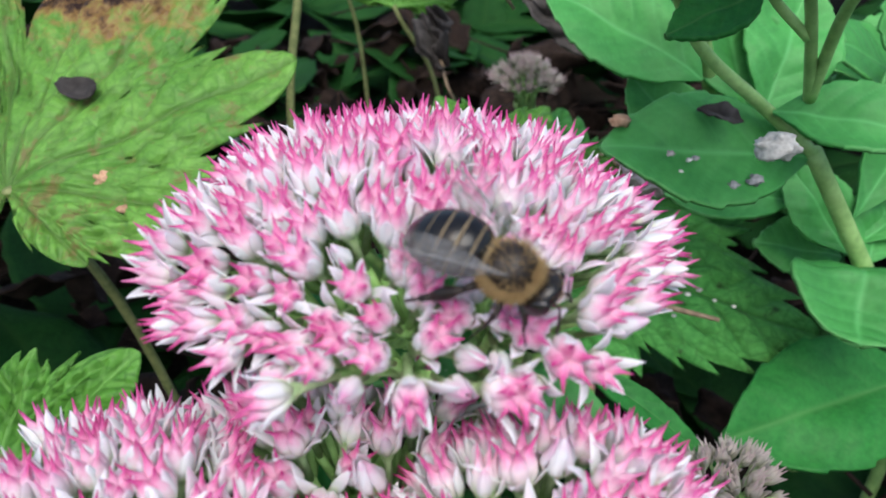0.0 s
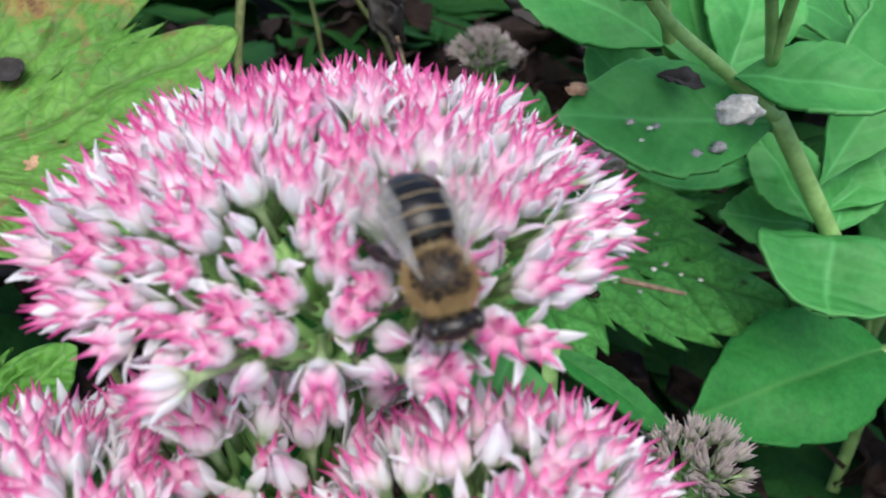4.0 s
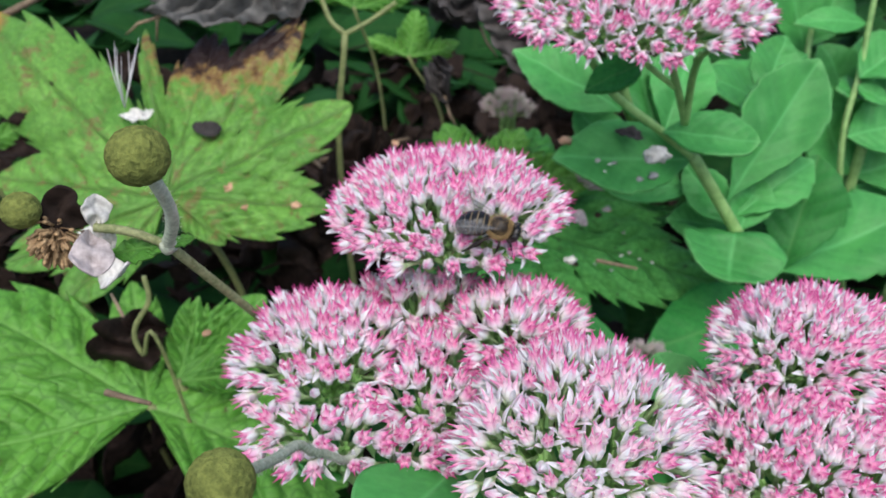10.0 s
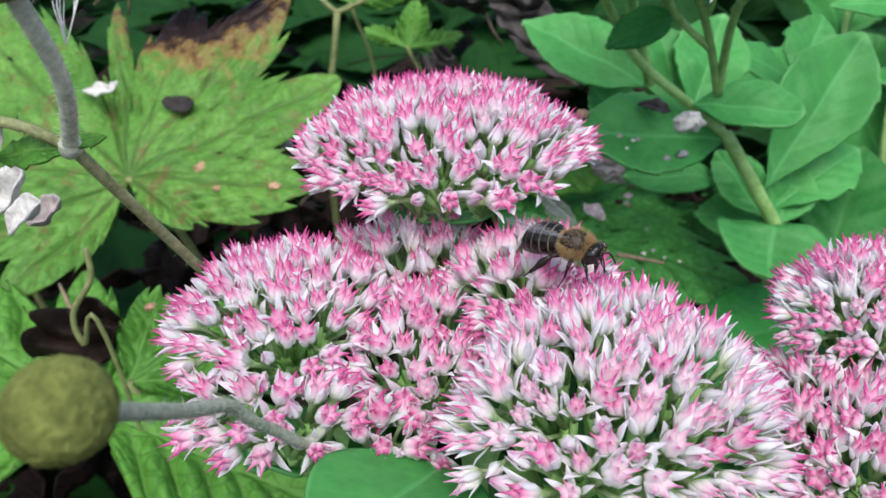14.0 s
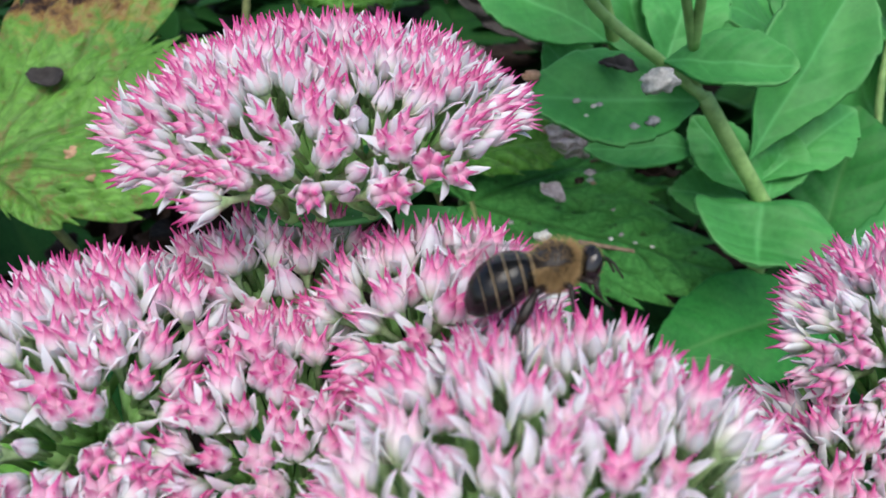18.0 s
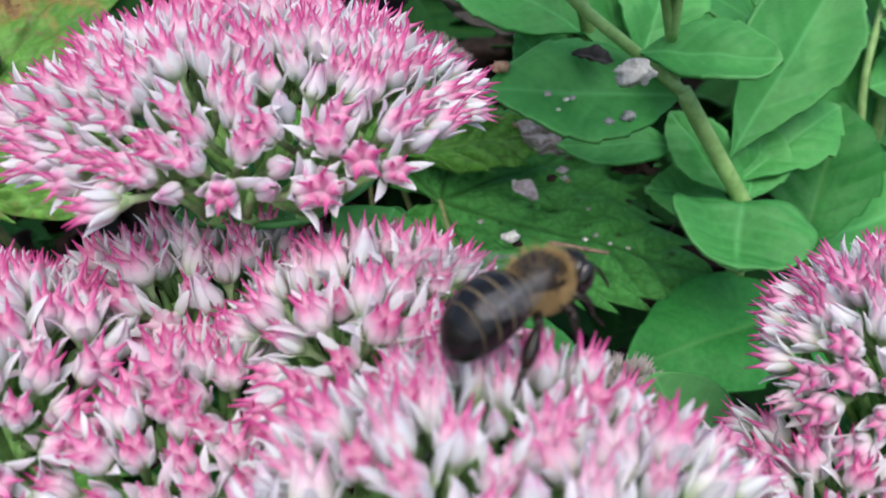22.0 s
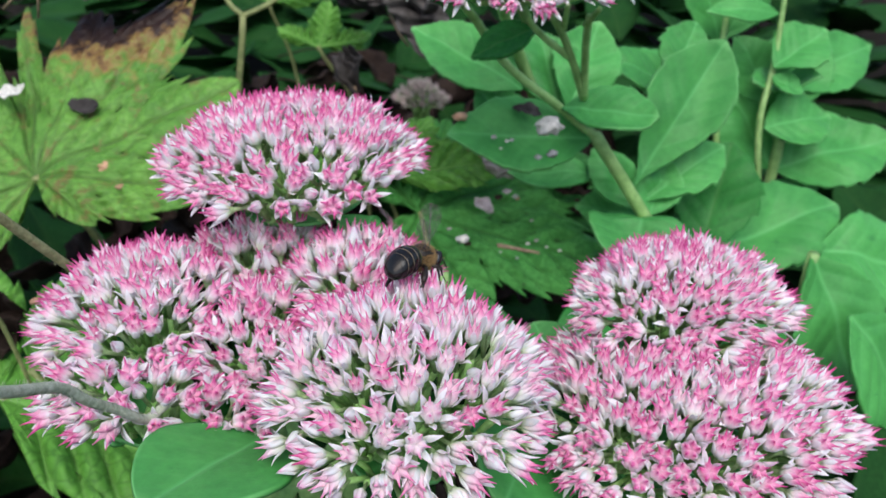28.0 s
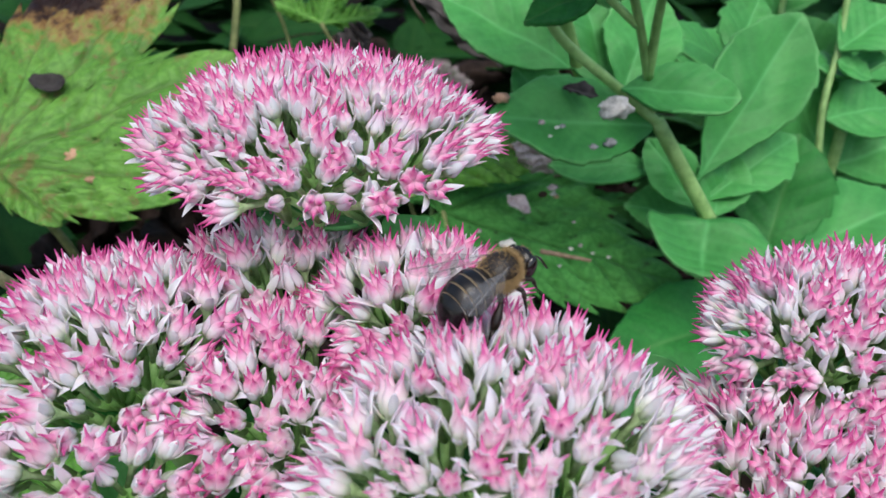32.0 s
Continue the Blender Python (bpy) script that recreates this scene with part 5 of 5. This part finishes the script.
def bee():
    k, rng = 0.00094, random.Random(21)
    b = thing("honey_bee", (0, 0, 0), "brown furry honey bee with a glossy black banded abdomen", "bee")
    thorax = part("thorax", ball(bmesh.new(), (0, 0, 0), (1.95 * k, 2.1 * k, 1.85 * k), 24, 16, rough=0.05), BEE_BACK, b, "tan furry thorax")
    part("scutum", ball(bmesh.new(), (0, 0.1 * k, 0.62 * k), (1.45 * k, 1.55 * k, 1.32 * k), 20, 12), BEE_BACK, thorax, "dark brown back")
    bm = bmesh.new()
    for i in range(8500):
        d = Vector((rng.gauss(0, 1), rng.gauss(0, 1), rng.gauss(0, 1))).normalized()
        if d.z > 0.12 and -0.78 < d.y < 0.7 and rng.random() < 0.9:
            continue
        p = Vector((d.x * 1.95, d.y * 2.1, d.z * 1.85)) * k
        q = p + (d + Vector((rng.gauss(0, 0.3), rng.gauss(-0.3, 0.3), rng.gauss(0, 0.3)))).normalized() * rng.uniform(0.3, 0.8) * k
        tube(bm, [p * 0.97, q], [0.000026, 0.000008], 3)
    tagged(part("fur", bm, BEE_FUR, thorax, "short golden hairs"), kind="stuff")
    turn = Matrix.Rotation(radians(-28), 3, "X")
    head = part("head", ball(bmesh.new(), (0, 2.75 * k, -0.65 * k), (1.75 * k, 1.05 * k, 1.65 * k), 20, 14, turn), BEE_BLACK, b, "black head")
    bm = bmesh.new()
    for i in range(90):
        d = Vector((rng.gauss(0, 0.7), rng.gauss(0.3, 1), rng.gauss(0.5, 0.8))).normalized()
        p = turn @ Vector((d.x * 1.6, d.y * 0.93, d.z * 1.45)) * k + Vector((0, 2.75 * k, -0.65 * k))
        tube(bm, [p, p + d * 0.4 * k], [0.00003, 0.00001], 3)
    tagged(part("face_hair", bm, BEE_FUR, head), kind="stuff")
    for s in (-1, 1):
        part("eye", ball(bmesh.new(), (s * 1.45 * k, 2.85 * k, -0.6 * k), (0.52 * k, 0.78 * k, 1.2 * k), 14, 10, turn), BEE_EYE, head, "glossy black eye")
        part("antenna", tube(bmesh.new(), [(s * 0.35 * k, 3.6 * k, -0.6 * k), (s * 0.75 * k, 4.3 * k, -0.5 * k), (s * 1.05 * k, 4.6 * k, -0.9 * k), (s * 1.5 * k, 5.0 * k, -2.2 * k)], [0.00012, 0.0001, 0.00012, 0.0001], 6), BEE_LEG, head)
    part("tongue", tube(bmesh.new(), [(0, 3.1 * k, -1.9 * k), (0, 3.0 * k, -2.6 * k), (0, 2.9 * k, -3.5 * k)], [0.0004, 0.00022, 0.00008], 8), BEE_LEG, head)
    ys = [-1.6, -2.7, -3.9, -5.1, -6.2, -7.1, -7.8]
    rs = [1.3, 2.1, 2.35, 2.35, 2.1, 1.6, 0.6]
    zs = [-0.1, -0.1, -0.25, -0.5, -0.85, -1.25, -1.7]
    abdomen = thing_part("abdomen", b)
    for i in range(6):
        band = (4, 2, 2, 2, 1, 0)[i]
        part("abdomen_ring", tergite(ys[i] * k, ys[i + 1] * k, rs[i] * k, rs[i + 1] * k, zs[i] * k, zs[i + 1] * k, band), [BEE_BLACK, BEE_BAND], abdomen, "tan furred ring" if i == 0 else "")
    bm = bmesh.new()
    for i in range(150):
        a, y = rng.uniform(0, 6.3), rng.uniform(-2.3, -1.8)
        r = 1.3 + (-1.7 - y) * 0.55
        p = Vector((r * math.cos(a), y, -0.1 + 0.9 * r * math.sin(a))) * k
        d = Vector((math.cos(a), -0.8, math.sin(a))).normalized()
        tube(bm, [p, p + d * rng.uniform(0.3, 0.6) * k], [0.00003, 0.00001], 3)
    tagged(part("fur", bm, BEE_FUR, abdomen), kind="stuff")
    wings = []
    for s in (-1, 1):
        for name, long, wide, y in (("forewing", 9.0, 3.3, 0.5), ("hindwing", 6.2, 2.2, -0.5)):
            me = blade(long * k, wide * k, fat=0.68, point=0.45, cup=0.03, droop=0.02, wave=0.03, laterals=4, lateral=0.6, thick=0.00003, material=BEE_WING, rows=36, half=10)
            w = part(name, me, None, b, "clear smoky wing")
            wings.append((w, s, y * k, name))
    legs = (("foreleg", 1.3, ((0.9, 1.5, -1.3), (1.9, 2.6, -1.9), (2.0, 2.9, -3.3), (2.3, 3.6, -4.4)), (0.3, 0.26, 0.14, 0.07)),
            ("midleg", 0.2, ((1.0, 0.3, -1.4), (2.6, 0.6, -1.6), (3.1, 0.3, -3.4), (3.7, -0.3, -4.8)), (0.3, 0.28, 0.16, 0.07)),
            ("hindleg", -0.9, ((0.9, -1.0, -1.3), (2.4, -2.2, -1.4), (3.0, -4.0, -3.3), (3.4, -5.6, -4.9)), (0.34, 0.36, 0.5, 0.12)))
    for s in (-1, 1):
        for name, y, pts, rad in legs:
            q = [Vector((s * x, yy, z)) * k for x, yy, z in pts]
            leg = part(name, tube(bmesh.new(), arc(q[:2], 4), [rad[0] * k * f for f in (0.8, 1, 1.05, 0.95, 0.75)], 8), BEE_LEG, b, "dark jointed leg")
            part("tibia", tube(bmesh.new(), arc(q[1:3], 4), [rad[1] * k * 0.7, rad[1] * k, rad[2] * k * 1.1, rad[2] * k, rad[2] * k * 0.7], 8), BEE_LEG, leg)
            part("tarsus", tube(bmesh.new(), [q[2], q[2].lerp(q[3], 0.45), q[2].lerp(q[3], 0.5), q[3]], [rad[2] * k * 0.6, rad[2] * k * 0.55, rad[3] * k, rad[3] * k], 6), BEE_LEG, leg)
    return b, wings


def thing_part(name, parent):
    """The first ring's joint, which carries the rings of the abdomen."""
    return part(name, ball(bmesh.new(), (0, -0.0019, -0.0001), (0.0009, 0.0009, 0.0009), 12, 8), BEE_BLACK, parent)


BEE, WINGS = bee()


# ---- movement ----
def wing_pose(side, y, name, spread, lift):
    """A wing that points backwards and is spread out from the body by some degrees."""
    return pose(side * 0.0012, y, 0.0011 if name == "forewing" else 0.0009) @ pose(0, 0, 0, 0, 0, 180 + side * spread * (1.0 if name == "forewing" else 0.8)) @ pose(0, 0, 0, lift, 0, 0)


def motions():
    walk(BEE, [(t, pose(x, y, z, rx, ry, rz)) for t, x, y, z, rx, ry, rz in BEE_ROWS])
    for wing, side, y, name in WINGS:
        walk(wing, [(t, wing_pose(side, y, name, spread, lift)) for t, spread, lift in WING_ROWS])


WING_ROWS = [(0, 22, 9), (3.5, 20, 9), (5.5, 14, 8), (6, 20, 9), (7, 15, 8), (9, 18, 9), (11, 16, 9), (12, 9, 7), (13, 26, 10), (15.5, 15, 20), (17, 14, 12), (19, 14, 16), (20, 16, 22), (21, 16, 30), (22, 22, 12), (24, 24, 18), (24.5, 24, 20), (26.5, 20, 45), (27.5, 34, 56), (28.5, 40, 40), (29.5, 52, 16), (31, 54, 10), (32, 22, 10)]
BEE_ROWS = [
    (0, 0.0044, 0.0423, 0.3888, -20.1, 14.6, -116.4),
    (1, 0.0042, 0.0421, 0.3881, -17.0, 15.4, -113.8),
    (1.5, 0.0046, 0.0424, 0.3880, -19.9, 14.4, -117.3),
    (2, 0.0060, 0.0424, 0.3876, -24.9, 11.4, -127.2),
    (2.5, 0.0062, 0.0413, 0.3872, -29.4, 10.9, -137.4),
    (3, 0.0062, 0.0409, 0.3877, -32.4, 8.9, -142.0),
    (3.5, 0.0059, 0.0412, 0.3864, -34.6, 5.2, -149.7),
    (5.5, 0.0028, 0.0403, 0.3867, -38.8, -3.4, 171.2),
    (6, 0.0043, 0.0410, 0.3874, -20.6, 17.2, -120.0),
    (6.5, 0.0044, 0.0408, 0.3873, 7.0, 30.3, -84.1),
    (7, 0.0055, 0.0402, 0.3866, -3.4, 30.6, -95.7),
    (8, 0.0052, 0.0404, 0.3869, -7.7, 23.7, -103.5),
    (8.5, 0.0050, 0.0401, 0.3867, -13.2, 21.1, -111.4),
    (9, 0.0055, 0.0398, 0.3864, -22.8, 15.3, -120.6),
    (9.5, 0.0046, 0.0399, 0.3865, -16.3, 17.6, -112.8),
    (10, 0.0057, 0.0404, 0.3869, -8.7, 16.7, -104.7),
    (10.5, 0.0065, 0.0378, 0.3835, -39.6, 1.7, -155.5),
    (11, 0.0077, 0.0379, 0.3837, -39.7, 5.3, -150.1),
    (11.5, 0.0045, 0.0375, 0.3840, -40.4, -10.3, 167.3),
    (12, 0.0038, 0.0339, 0.3816, -43.1, -3.0, 178.3),
    (12.5, 0.0088, 0.0314, 0.3822, -25.2, 11.5, -132.3),
    (13, 0.0117, 0.0265, 0.3808, -19.5, 1.4, -166.3),
    (13.5, 0.0118, 0.0268, 0.3804, 3.3, -1.0, -137.9),
    (15.5, 0.0163, 0.0256, 0.3810, 0.2, -10.2, -121.0),
    (16, 0.0161, 0.0248, 0.3813, 4.0, -13.4, -119.6),
    (17, 0.0156, 0.0251, 0.3809, 17.3, -21.1, -93.8),
    (18, 0.0175, 0.0256, 0.3805, 10.9, -23.9, -90.0),
    (19, 0.0193, 0.0237, 0.3822, 11.0, -14.8, -111.8),
    (20, 0.0203, 0.0236, 0.3812, 3.4, -8.1, -126.4),
    (21, 0.0223, 0.0235, 0.3803, 4.6, -7.3, -123.7),
    (22, 0.0197, 0.0236, 0.3816, 2.7, -7.2, -57.7),
    (23, 0.0207, 0.0235, 0.3817, 2.9, -6.4, -61.4),
    (24, 0.0227, 0.0237, 0.3806, -3.4, -9.9, -73.7),
    (24.5, 0.0226, 0.0241, 0.3809, 0.7, -9.8, -75.4),
    (26.5, 0.0262, 0.0234, 0.3797, 5.2, -10.4, -121.1),
    (27, 0.0247, 0.0246, 0.3810, 2.2, -10.6, -118.9),
    (27.5, 0.0202, 0.0256, 0.3806, -22.2, -17.2, -39.9),
    (28, 0.0184, 0.0257, 0.3792, -22.7, -15.0, -31.3),
    (28.5, 0.0188, 0.0260, 0.3809, -9.1, -6.9, -22.9),
    (29, 0.0146, 0.0257, 0.3814, 14.8, 8.2, 24.7),
    (29.5, 0.0156, 0.0256, 0.3814, 8.4, 5.1, 2.5),
    (30, 0.0138, 0.0256, 0.3811, 0.4, -0.6, -0.1),
    (30.5, 0.0146, 0.0256, 0.3810, -6.6, -0.3, -14.2),
    (31, 0.0161, 0.0251, 0.3802, -9.1, -6.1, -32.9),
    (31.5, 0.0161, 0.0249, 0.3808, 9.7, -2.4, -57.0),
    (32, 0.0159, 0.0240, 0.3811, 11.7, 0.3, -54.9),
]
motions()
